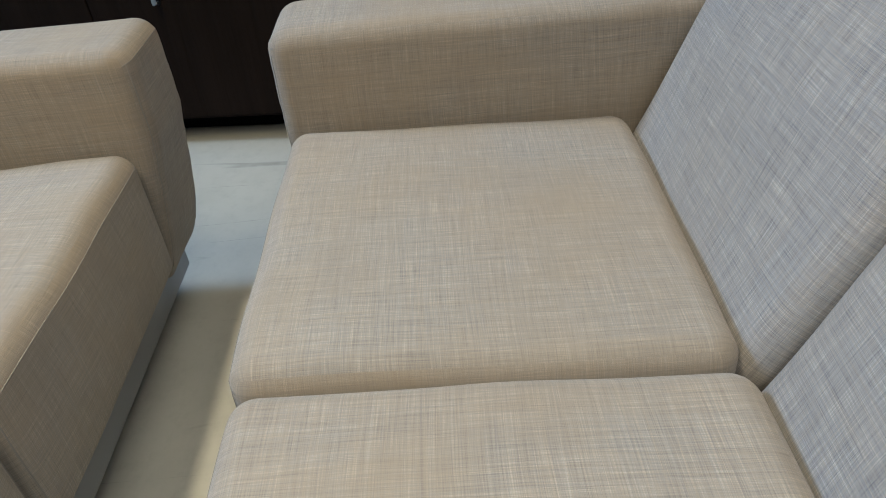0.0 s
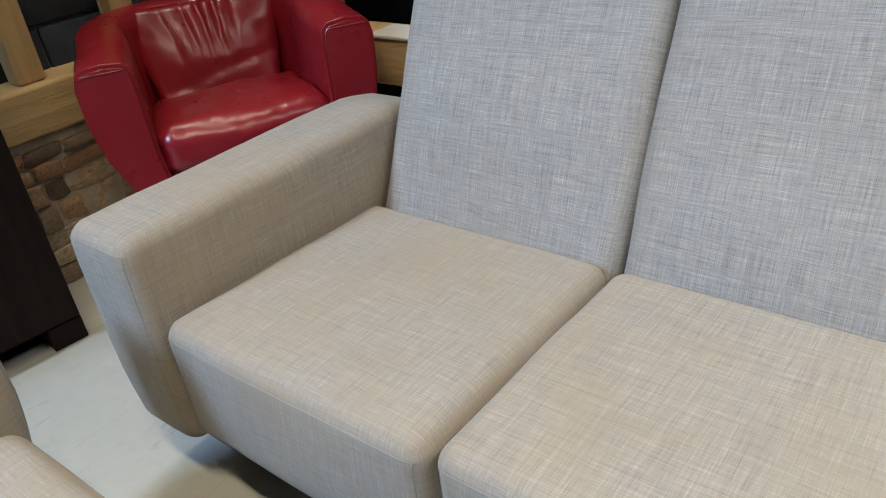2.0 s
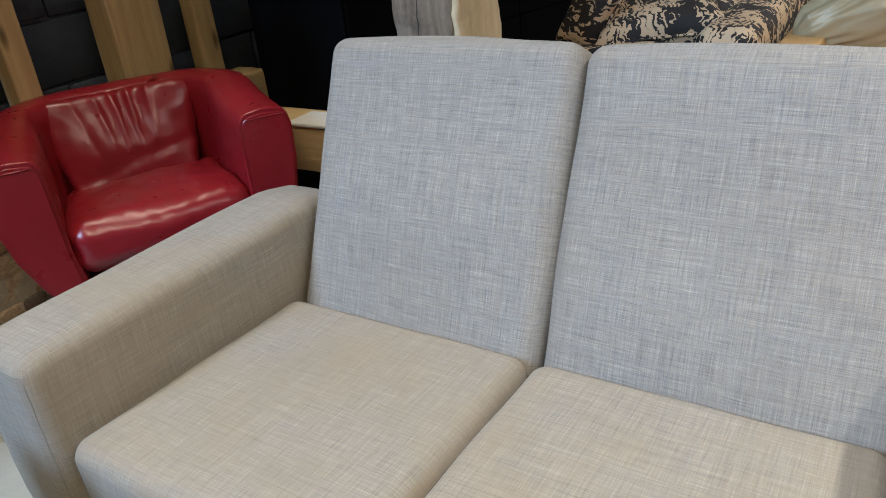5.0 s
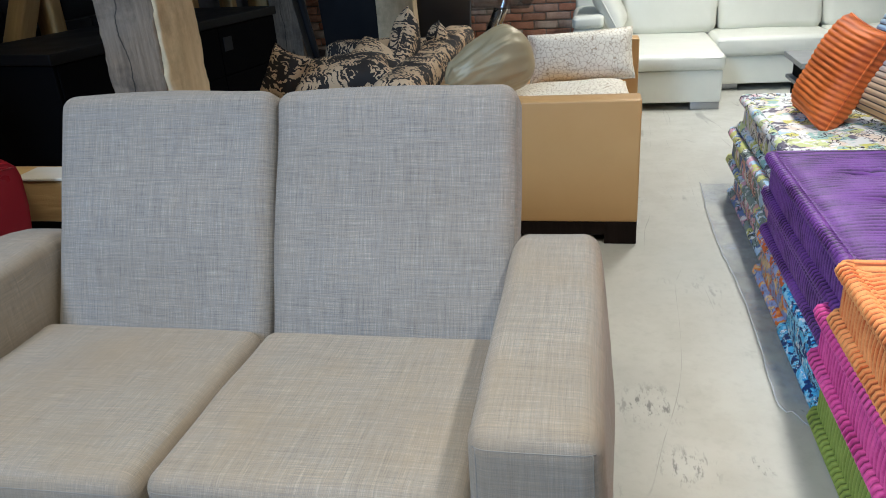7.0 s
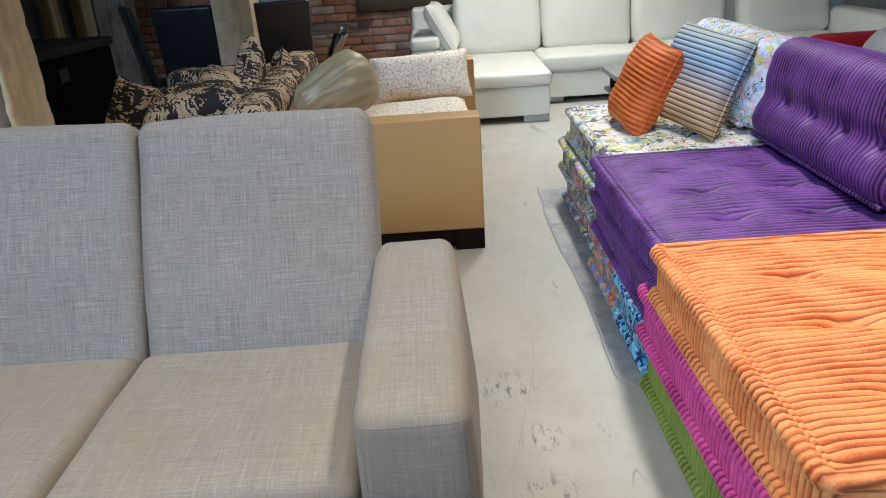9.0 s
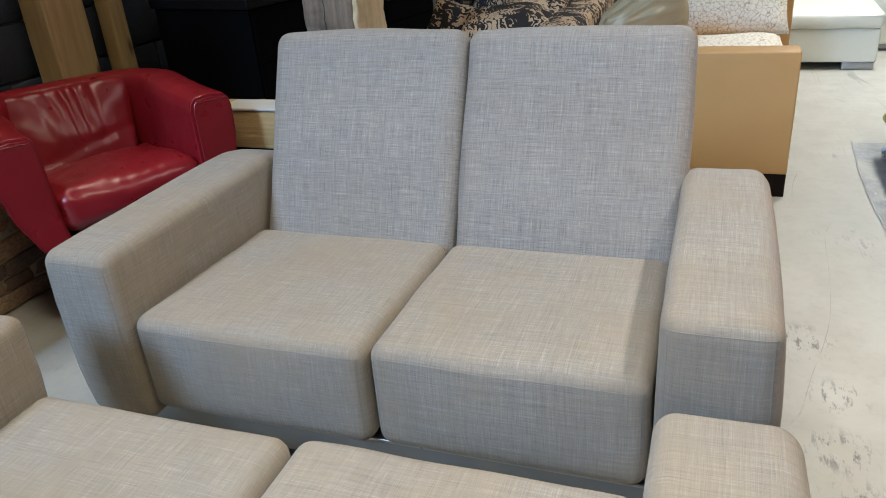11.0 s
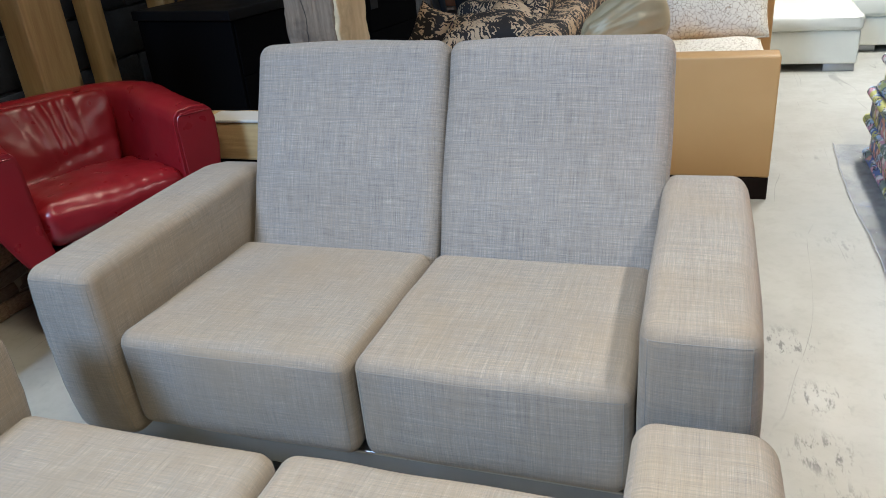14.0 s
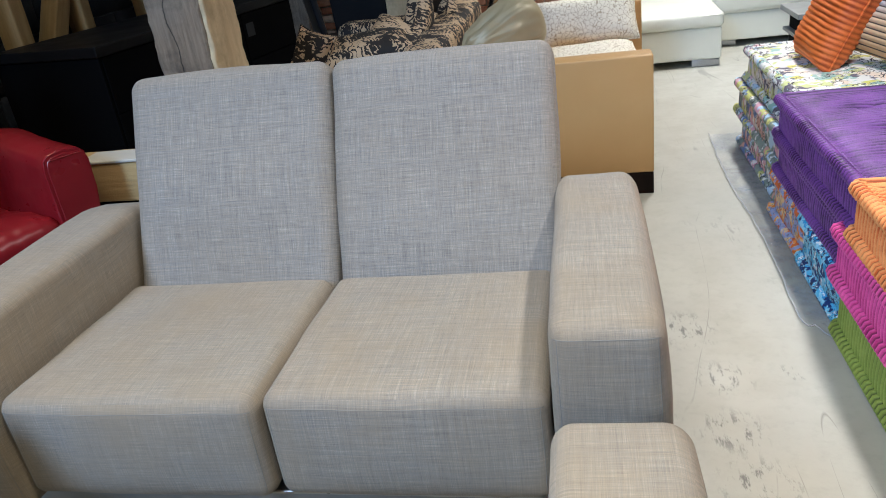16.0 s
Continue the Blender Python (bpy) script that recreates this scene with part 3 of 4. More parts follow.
wall_north = tagged(part("wall_north", rbox((-4.2, 6.42, 0.0), (7.0, 6.62, 4.9), 0.004, corner=1, smooth=False), MORTAR, None, "old red brick warehouse wall"), "", "wall", "", "structure")
wall_left = tagged(part("wall_left", rbox((-2.16, 0.10, 0.0), (-2.02, 6.42, 4.9), 0.004, corner=1, smooth=False), DARKMORTAR, None, "charcoal painted block wall behind timber studs"), "", "wall", "", "structure")
plinth_wall = tagged(part("plinth_wall", rbox((-2.02, 0.10, 0.0), (-1.859, 1.75, 0.50), 0.004, corner=1, smooth=False), LIME, None, "low crumbling brick plinth under the timber sill"), "", "wall", "", "structure")


def beam(name, lo, hi, mat, label, axis, rough=0.006, seed=0.0, cuts=30):
    """A sawn timber with slightly wavy edges; the grain runs along its axis."""
    def go(P, q):
        Q = lumps(rough, 3.2, seed)(P, q)
        Q = lumps(rough * 0.5, 14.0, seed + 3)(Q, q)
        return lumps(rough * 0.45, 38.0, seed + 6)(Q, q) if cuts > 60 else Q
    lo, hi = Vector(lo), Vector(hi)
    c, h = (lo + hi) / 2, (hi - lo) / 2
    if axis == 2:
        m = Matrix.Translation(c)
        size = h
    else:
        m = Matrix.Translation(c) @ (pose(0, 0, 0, 0, 90, 0) if axis == 0 else pose(0, 0, 0, 90, 0, 0))
        size = Vector((h.z, h.y, h.x)) if axis == 0 else Vector((h.x, h.z, h.y))
    d = rbox(-size, size, 0.010, (4 if cuts < 60 else 10, 4 if cuts < 60 else 10, cuts), 2, go)
    ob = part(name, d, mat)
    ob.matrix_world = m
    return tagged(ob, label, "timber", "", "structure")


beam("sill_beam", (-2.02, 0.08, 0.50), (-1.84, 1.80, 0.65), OAK, "rough sawn oak sill beam on a brick plinth", 1, 0.005, 1)
beam("cross_beam", (-1.95, 1.15, 0.50), (-0.52, 1.33, 0.65), OAK, "rough sawn oak sill beam under the weathered post", 0, 0.004, 5)
for k, (y0, y1, x1) in enumerate([(0.365, 0.47, -1.885), (0.73, 0.83, -1.885), (1.10, 1.33, -1.84), (1.50, 1.61, -1.885), (1.98, 2.09, -1.86), (2.5, 2.6, -1.86), (3.15, 3.27, -1.86), (3.9, 4.02, -1.86), (4.5, 4.6, -1.86), (5.0, 5.13, -1.80), (5.55, 5.66, -1.84)]):
    beam("timber_stud", (-1.965, y0 + 0.015, 0.65 if y1 < 1.75 else 0.0), (x1, y1, 4.88), OAK, "fresh sawn oak stud against a dark block wall", 2, 0.003, k * 2.3)
slab("ledge_board", (-1.13, 1.142, 0.652), (-0.84, 1.27, 0.664), PLASTERWHITE, "dusty white board on the oak sill", "ledge")
# slanting brace behind the studs
brace = beam("timber_brace", (-0.05, -0.05, -0.95), (0.05, 0.05, 0.95), OAK, "slanting oak brace between the studs", 2, 0.003, 31)
brace.matrix_world = pose(-1.93, 2.30, 0.95, -33, 0, 0)
beam("timber_post", (-0.82, 1.364, 0.65), (-0.615, 1.635, 4.88), OLDOAK, "rough hewn weathered oak post with a split face", 2, 0.012, 9, 190)
beam("pale_post_face", (-0.619, 1.372, 0.65), (-0.596, 1.628, 4.88), PALEOAK, "pale hewn side of the weathered oak post", 2, 0.012, 9, 190)
beam("timber_post", (-0.60, 4.0, 0.0), (-0.34, 4.26, 4.88), PALEOAK, "square pale oak post behind the patterned sofa", 2, 0.005, 12)
beam("timber_post", (-1.78, 5.0, 0.0), (-1.53, 5.2, 4.88), OLDOAK, "square grey oak post near the brick wall", 2, 0.005, 15)

# ---- unseen strip lamps ----
for lx, ly, watts, warm, turn, spread in LAMPS:
    lamp = thing("strip_lamp", pose(lx, ly, LAMP_Z + 0.12, 0, 0, turn), "long white fluorescent strip lamp, added unseen under the ceiling", "lamp", "ceiling strip lamps")
    part("housing", rbox((-0.16, -0.78, 0.02), (0.16, 0.78, 0.15), 0.02), PLASTER, lamp)
    for y in (-0.6, 0.6):
        part("hanger", tube([(0, y, 0.14), (0, y, 4.9 - LAMP_Z - 0.12)], 0.006), STEEL, lamp)
    part("tube", tube([(-0.06, -0.74, 0.0), (-0.06, 0.74, 0.0)], 0.014), LAMP, lamp)
    part("tube", tube([(0.06, -0.74, 0.0), (0.06, 0.74, 0.0)], 0.014), LAMP, lamp)


# ---- linen loveseats ----
def loveseat():
    ob = thing("loveseat", pose(0, 0, 0), "beige grey linen two-seat sofa with wide arms on a steel base", "sofa", "facing linen sofas")
    for s in (-1, 1):
        x0, x1 = (-0.634, -0.004) if s < 0 else (0.004, 0.620)
        def seat_warp(P, q, s=s):
            Q = puff(0.004, 0.012, 0.010)(P, q)
            top = np.clip(q[:, 2], 0, 1)
            Q[:, 2] -= 0.008 * top * np.exp(-(((q[:, 0]) ** 2) + ((q[:, 1] - 0.25) ** 2)) / 0.35)
            Q[:, 2] -= 0.010 * top * q[:, 1]
            return lumps(0.0035, 6.0, 4.0 + s)(Q, q)
        y0 = -0.038 if s < 0 else -0.024
        box = ((x0, y0, 0.192), (x1, 0.575, 0.462), 0.038)
        seat = part("seat_cushion", rbox(*box, (16, 18, 8), 5, seat_warp), LINEN_WARM_WORN, ob, "sat-on linen seat cushion, browned by soil and painted warm light")
        zs = 0.434
        part("seam", seam(box, seat_warp, [(x0 + (x1 - x0) * i / 40, y0, zs) for i in range(41)]), THREAD, seat)
        for xe in (x0 + 0.014, x1 - 0.014):
            part("seam", seam(box, seat_warp, [(xe, y0, 0.22 + (zs - 0.22) * i / 20) for i in range(21)]), THREAD, seat)

        def back_warp(P, q, s=s):
            Q = puff(0.008, 0.016, 0.012)(P, q)
            Q[:, 1] += 0.006 * np.sin(q[:, 2] * 5 + s) * np.cos(q[:, 0] * 1.5) * (q[:, 1] < 0)
            return lumps(0.004, 5.0, 9.0 + s)(Q, q)
        flare = back_warp
        def back_warp(P, q, s=s, flare=flare):
            Q = flare(P, q)
            Q[:, 0] += s * 0.016 * np.clip(q[:, 0] * s, 0, 1) * np.clip(q[:, 2], 0, 1) * (s < 0)
            return Q
        w0, w1 = (-0.630, -0.003) if s < 0 else (0.003, 0.634)
        bbox = ((w0, 0.0, -0.06), (w1, 0.165, 0.640), 0.042)
        back = part("back_cushion", rbox(*bbox, (16, 6, 18), 4, back_warp), LINEN, ob)
        back.matrix_basis = pose(0, 0.582, 0.425, -25.4, 0, 0)
        we = w1 if s > 0 else w0
        part("seam", seam(bbox, back_warp, [(we, 0.020, -0.05 + 0.66 * i / 30) for i in range(31)]), THREAD, back)

        def arm_warp(P, q, s=s):
            Q = P.copy()
            up = (q[:, 2] + 1) / 2
            outer = np.clip(q[:, 0] * s, -1, 1)
            Q[:, 0] += s * (0.034 * np.sin(np.clip(up, 0, 1) * math.pi * 0.95) * (outer > -0.2) * (outer + 0.2) / 1.2 * np.sin(np.clip((q[:, 1] + 1.25) / 2.3, 0, 1) * math.pi) ** 0.6)
            Q[:, 1] += 0.010 * q[:, 1] * np.cos(q[:, 2] * 1.5)
            lowfront = np.clip(-q[:, 2] - 0.62, 0, 1) * np.clip(-q[:, 1] - 0.6, 0, 1)
            Q[:, 1] += lowfront * (0.055 if s > 0 else 0.020)
            front = np.clip(-q[:, 1], 0, 1) ** 8
            Q[:, 1] -= front * 0.010 * np.clip(q[:, 2], 0, 1)
            Q[:, 1] += front * (0.034 if s > 0 else 0.0) * np.clip(0.3 - q[:, 2], 0, 1.3)
            Q[:, 2] -= 0.030 * np.clip(q[:, 1] - 0.72, 0, 1) * (q[:, 2] > 0) / 0.28
            Q[:, 1] -= (0.0004 + 0.0008 * np.abs(q[:, 0]) ** 2) * np.sin(P[:, 2] * 95 + 2 * np.sin(P[:, 0] * 20)) * (q[:, 1] < -0.9) * np.clip(1 - np.abs(q[:, 2] - 0.2), 0, 1)
            return lumps(0.003, 7.0, 2.0 + s)(Q, q)
        a0, a1 = (-0.842, -0.641) if s < 0 else (0.626, 0.836)
        abox = ((a0, -0.044, 0.143), (a1, 0.835, 0.644), 0.038)
        arm = part("arm", rbox(*abox, (6, 24, 18), 4, arm_warp), LINEN_WARM_WORN, ob)
        part("seam", seam(abox, arm_warp, [(a0 + (a1 - a0) * i / 16, -0.044, 0.618) for i in range(17)]), THREAD, arm)
        for x in (a0 + 0.013, a1 - 0.013):
            part("seam", seam(abox, arm_warp, [(x, -0.044, 0.618 - 0.44 * i / 24) for i in range(25)]), THREAD, arm)
    rear = part("back_frame", rbox((-0.61, 0.14, -0.22), (0.61, 0.20, 0.56), 0.025, (4, 2, 4), 3), LINEN, ob)
    rear.matrix_basis = pose(0, 0.582, 0.425, -25.4, 0, 0)
    part("seat_deck", rbox((-0.615, 0.05, 0.165), (0.615, 0.70, 0.205), 0.01), BLACK, ob)
    part("base_rail", rbox((-0.80, 0.035, 0.070), (0.80, 0.075, 0.178), 0.005, corner=1), DARKSTEEL, ob, "dark steel front rail")
    part("rail_ledge", rbox((-0.80, 0.006, 0.178), (0.80, 0.075, 0.187), 0.003, corner=1), STEEL, ob, "bright steel ledge")
    part("base_rail", rbox((-0.80, 0.74, 0.070), (0.80, 0.78, 0.180), 0.005, corner=1), DARKSTEEL, ob, "dark steel rear rail")
    for s in (-1, 1):
        part("skid", rbox((s * 0.735 - 0.055, 0.09, 0.062), (s * 0.735 + 0.055, 0.80, 0.128), 0.005, corner=1), DARKSTEEL, ob, "dark steel side skid")
        for y in (0.17, 0.62):
            part("foot", rbox((s * 0.735 - 0.035, y, 0.0), (s * 0.735 + 0.035, y + 0.06, 0.064), 0.005, corner=1), STEEL, ob)
    return ob


sofa = loveseat()
facing = copy_thing(sofa, pose(0, -0.345, 0, 0, 0, 180))


# ---- red tub chair ----
def tub_chair(m):
    ob = thing("tub_chair", m, "glossy red leather tub armchair with a gathered back", "armchair")
    w, d, rad = 0.32, 0.29, 0.20
    path, ups = [], []
    for i in range(13):
        path.append((-w, -0.35 + (d - rad + 0.35) * i / 12))
    for i in range(1, 13):
        a = math.pi - math.pi / 2 * i / 12
        path.append((-w + rad + rad * math.cos(a), d - rad + rad * math.sin(a)))
    for i in range(1, 9):
        path.append((-w + rad + (2 * w - 2 * rad) * i / 8, d))
    half = list(path)
    path = half + [(-x, y) for x, y in reversed(half[:-8])]
    n = len(path)
    verts, faces = [], []
    sec = [(-0.110, 0.36), (-0.096, 0.48), (-0.078, 0.64), (-0.074, 0.93), (-0.068, 0.975), (-0.052, 0.996), (0.0, 1.004), (0.050, 0.994), (0.066, 0.972), (0.074, 0.93), (0.074, 0.8), (0.052, 0.66), (0.012, 0.53), (-0.040, 0.42), (-0.080, 0.36)]
    for i, (x, y) in enumerate(path):
        a, b = path[max(0, i - 1)], path[min(n - 1, i + 1)]
        t = Vector((b[0] - a[0], b[1] - a[1], 0)).normalized()
        out = Vector((-t.y, t.x, 0))
        zt = 0.780 + 0.032 * max(0.0, min(1.0, (y + 0.25) / 0.5))
        for o, f in sec:
            k = 0.008 * noise.noise(Vector((x * 7, y * 7, f * 6))) + 0.002 * noise.noise(Vector((x * 22, y * 22, f * 9)))
            verts.append(Vector((x, y, 0)) + out * (o + k) + Vector((0, 0, zt * f)))
    c = len(sec)
    for i in range(n - 1):
        for k in range(c):
            faces.append([i * c + k, i * c + (k + 1) % c, (i + 1) * c + (k + 1) % c, (i + 1) * c + k])
    faces.append(list(range(c))[::-1])
    faces.append([(n - 1) * c + k for k in range(c)])
    shell = bmesh.new()
    shell.from_mesh(mesh_from(verts, faces))
    bmesh.ops.recalc_face_normals(shell, faces=shell.faces)
    caps = [f for f in shell.faces if len(f.verts) == c]
    bmesh.ops.bevel(shell, geom=list({e for f in caps for e in f.edges}), offset=0.010, segments=2, affect="EDGES")
    for f in shell.faces:
        f.smooth = abs(f.normal.y) < 0.97 or f.calc_center_median().y > -0.3
    body = part("shell", shell, RED, ob)
    for s in (-1, 1):
        part("seam", tube([(s * w - 0.055 + 0.11 * i / 8, -0.351, 0.762) for i in range(9)], 0.002, 6), RED, body)
    def nose(P, q):
        Q = puff(0.0, 0.025, 0.022)(P, q)
        Q[:, 2] -= 0.05 * np.clip(q[:, 1], -1, 1) * 0.6
        Q = lumps(0.0035, 24.0, 8.0)(lumps(0.008, 9.0, 3.0)(Q, q), q)
        edge = np.clip(q[:, 2], 0, 1) * np.clip(-q[:, 1] - 0.2, 0, 1)
        Q[:, 2] += edge * 0.004 * np.sin(P[:, 0] * 120)
        return Q
    part("seat_cushion", rbox((-0.250, -0.345, 0.395), (0.250, 0.20, 0.550), 0.055, (22, 18, 6), 4, nose), RED, ob)
    def gather(P, q):
        Q = puff(0.0, 0.022, 0.0)(P, q)
        Q[:, 0] *= 0.94 + 0.14 * q[:, 2]
        f = np.clip((q[:, 2] + 0.55) / 1.55, 0, 1)
        swing = 1.5 * np.sin(P[:, 0] * 17) + 0.8 * np.sin(P[:, 2] * 9 + P[:, 0] * 6)
        pleat = 1.0 - 2.0 * np.abs(np.sin(P[:, 0] * 44 + swing)) ** 0.7
        Q[:, 1] += 0.0085 * f * (0.65 + 0.35 * np.sin(P[:, 0] * 23 + 1.0)) * pleat * (q[:, 1] < 0)
        Q[:, 1] += 0.006 * np.exp(-((q[:, 2] + 0.35 - 0.25 * q[:, 0]) / 0.10) ** 2) * (q[:, 1] < 0)
        return lumps(0.0025, 26.0, 5.0)(lumps(0.007, 8.0, 7.0)(Q, q), q)
    back = part("back_cushion", rbox((-0.245, 0.0, 0.0), (0.215, 0.09, 0.365), 0.03, (64, 3, 20), 3, gather), RED, ob)
    back.matrix_basis = pose(0, 0.070, 0.47, -21, 0, 0)
    part("front_panel", rbox((-0.25, -0.25, 0.22), (0.25, -0.19, 0.38), 0.02, (4, 1, 3), 3), RED, ob)
    part("under_shell", rbox((-0.24, -0.27, 0.15), (0.24, 0.22, 0.36), 0.05, (4, 4, 2), 3), RED, ob)
    part("pedestal", tube([(0, 0, 0.02), (0, 0, 0.16)], 0.04, 20), CHROME, ob)
    part("base_disc", tube([(0, 0, 0.0), (0, 0, 0.018)], 0.21, 32), CHROME, ob)
    return ob


tub_chair(pose(-1.49, 0.845, 0, 0, 0, 59.3) @ Matrix.Diagonal((1.04, 1.04, 0.985, 1)))

# ---- dark cabinets ----
tall = thing("tall_cabinet", pose(-1.50, 0.145, 0, 0, 0, -6), "tall espresso wood cabinet on the concrete beside the sofas", "cabinet")
part("body", rbox((-0.36, -1.35, 0.075), (0.0, 0.0, 1.75), 0.004, corner=1, smooth=False), ESPRESSO, tall)
part("plinth", rbox((-0.38, -1.25, 0.0), (-0.09, -0.10, 0.075), 0.003, corner=1, smooth=False), DARKBOX, tall)
for y in (-1.35, -0.10):
    part("foot", rbox((-0.40, y, 0.0), (0.0, y + 0.10, 0.075), 0.003, corner=1, smooth=False), ESPRESSO, tall)
for y0, y1 in ((-1.345, -0.912), (-0.908, -0.005)):
    door = part("door", rbox((0.001, y0, 0.09), (0.019, y1, 1.73), 0.003, corner=1, smooth=False), ESPRESSO, tall)
    if y0 > -1:
        part("handle", tube([(0.020, -0.695, 0.450), (0.046, -0.695, 0.455), (0.050, -0.695, 0.535), (0.046, -0.695, 0.615), (0.020, -0.695, 0.620)], 0.007), STEEL, door, "bright steel bar handle")

side = thing("sideboard", pose(-1.265, 1.655, 0, 0, 0, -11), "long black stained sideboard with doors and a pale tag", "sideboard")
part("body", rbox((-0.60, 0.0, 0.06), (0.0, 1.55, 0.955), 0.004, corner=1, smooth=False), DARKBOX, side)
part("top", rbox((-0.615, -0.015, 0.955), (0.015, 1.565, 1.0), 0.005, corner=1, smooth=False), SATINBLACK, side)
part("plinth", rbox((-0.57, 0.03, 0.0), (-0.03, 1.52, 0.06), 0.003, corner=1, smooth=False), DARKBOX, side)
for k in range(3):
    part("door", rbox((0.001, 0.015 + k * 0.51, 0.07), (0.008, 0.520 + k * 0.51, 0.705), 0.003, corner=1, smooth=False), DARKBOX, side)
    part("drawer", rbox((0.001, 0.015 + k * 0.51, 0.71), (0.008, 0.520 + k * 0.51, 0.950), 0.003, corner=1, smooth=False), DARKBOX, side)
part("tag", rbox((0.009, 1.06, 0.83), (0.012, 1.13, 0.90), 0.001, corner=1, smooth=False), TAG, side, "small pale paper tag")


# ---- tan leather sofa ----
tan = thing("tan_sofa", pose(0, 0, 0), "tan leather sofa with straight panel arms on a dark base", "sofa")
for y0, y1, x1 in ((2.17, 2.30, 1.017), (3.80, 3.93, 1.09)):
    part("arm", rbox((0.20, y0, 0.105), (x1, y1, 0.650), 0.010, (4, 1, 4), 2), TAN, tan)
part("back", rbox((0.10, 2.172, 0.105), (0.24, 3.928, 0.665), 0.012, (1, 4, 4), 2), TAN, tan)
part("front_panel", rbox((0.90, 2.305, 0.105), (1.0, 3.795, 0.30), 0.02, (1, 4, 2), 2), TAN, tan)
part("seat", rbox((0.24, 2.305, 0.22), (0.985, 3.795, 0.445), 0.04, (4, 6, 2), 3, puff(0, 0, 0.015)), TAN, tan)
part("base", rbox((0.14, 2.178, 0.040), (0.99, 3.87, 0.105), 0.004, corner=1, smooth=False), ESPRESSO, tan, "dark wood plinth")
for x in (0.11, 0.875):
    for y in (2.172, 3.79):
        part("foot", rbox((x, y, 0.0), (x + 0.140, y + 0.135, 0.105), 0.004, corner=1, smooth=False), ESPRESSO, tan, "dark wood block foot")


def cushion(name, m, w, h, t, mat, label, rib=0.0, seed=0.0, pinch=0.05, piping=True, plump=False):
    ob = thing(name, m, label, "pillow")
    part("cover", pillow_mesh(w, h, t, rib, seed, pinch, plump=plump), mat, ob)
    if piping:
        part("piping", tube(pillow_edge(w, h, pinch), 0.0055, 6, True), mat, ob)
    return ob


def frame_pose(centre, u, v):
    """A pose whose x axis follows u and whose y axis lies near v."""
    u = Vector(u).normalized()
    w = u.cross(Vector(v)).normalized()
    v = w.cross(u)
    m = Matrix((u, v, w)).transposed().to_4x4()
    m.translation = centre
    return m


def satin_pillow():
    """A stuffed satin pillow, gathered to a knot at one end."""
    a, e = Vector((0.130, 2.53, 0.650)), Vector((0.520, 2.72, 0.775))
    t = (e - a).normalized()
    s = Vector((0, 0, 1)).cross(t).normalized()
    w = t.cross(s)
    verts, faces, n, m = [], [], 64, 96
    for i in range(n + 1):
        f = i / n
        r = 0.008 + 0.072 * min(1.0, f / 0.11) ** 0.55 + 0.072 * math.sin(math.pi / 2 * min(1.0, f / 0.70)) ** 1.6
        if f > 0.70:
            r *= math.sqrt(max(0.0, 1 - ((f - 0.70) / 0.305) ** 2.4))
        for k in range(m):
            g = 2 * math.pi * k / m
            up = 1.05 if math.sin(g) > 0 else 0.95
            fold = 0.011 * math.sin(g * 9 + 3 * f + 1.5 * noise.noise(Vector((math.cos(g) * 2, math.sin(g) * 2, f)))) * math.exp(-f / 0.20) * min(1, f * 16)
            fold += 0.014 * noise.noise(Vector((math.cos(g) * 1.7, math.sin(g) * 1.7, f * 3.5 + 2))) * min(1, f * 4)
            fold += 0.011 * (1 - 2 * abs(noise.noise(Vector((math.cos(g) * 3.5, math.sin(g) * 3.5, f * 2.2))))) * min(1, f * 3) * min(1.0, (1 - f) * 5)
            verts.append(a + t * ((e - a).length * f) + s * (math.cos(g) * (r + fold) * 0.80) + w * (math.sin(g) * (r + fold) * up))
    for i in range(n):
        for k in range(m):
            faces.append([i * m + k, i * m + (k + 1) % m, (i + 1) * m + (k + 1) % m, (i + 1) * m + k])
    faces.append([n * m + k for k in range(m)])
    ob = thing("satin_pillow", pose(0, 0, 0), "champagne satin pillow gathered at one end on the tan sofa", "pillow")
    part("cover", mesh_from(verts, faces), SILK, ob)
    part("knot", rbox(tuple(a - Vector((0.016, 0.016, 0.016))), tuple(a + Vector((0.016, 0.016, 0.016))), 0.012, (2, 2, 2), 3), SILK, ob)


satin_pillow()
cushion("cream_pillow", frame_pose((0.745, 3.52, 0.600), (1, 0.06, 0.04), (0, 0.35, 0.9)), 0.60, 0.29, 0.16, CRACKLE, "cream rectangular pillow with a brown crackle print", seed=5.0)
cushion("flat_pillow", frame_pose((0.70, 2.84, 0.512), (1, 0.10, 0.02), (-0.1, 1, 0.04)), 0.62, 0.50, 0.11, CRACKLE, "white crackle print pillow lying flat on the tan seat", seed=8.0)

# ---- black leaf patterned sofa ----
flock = thing("patterned_sofa", pose(0, 0, 0), "cream sofa with black flocked leaf pattern", "sofa")
part("back", rbox((-0.13, 2.10, 0.10), (0.075, 3.9, 0.765), 0.06, (3, 14, 6), 4, lumps(0.008, 5.0, 1.0)), FLOCK, flock)
for y in (2.02, 3.7):
    part("arm", rbox((-0.90, y, 0.10), (-0.05, y + 0.24, 0.70), 0.07, (8, 3, 6), 4, lumps(0.008, 5.0, y)), FLOCK, flock)
part("seat", rbox((-0.92, 2.2, 0.12), (-0.10, 3.75, 0.46), 0.05, (6, 10, 3), 3, puff(0, 0, 0.02)), FLOCK, flock)
for x in (-0.86, 0.0):
    for y in (2.10, 3.82):
        part("foot", tube([(x, y, 0), (x, y, 0.11)], 0.025, 12), ESPRESSO, flock)
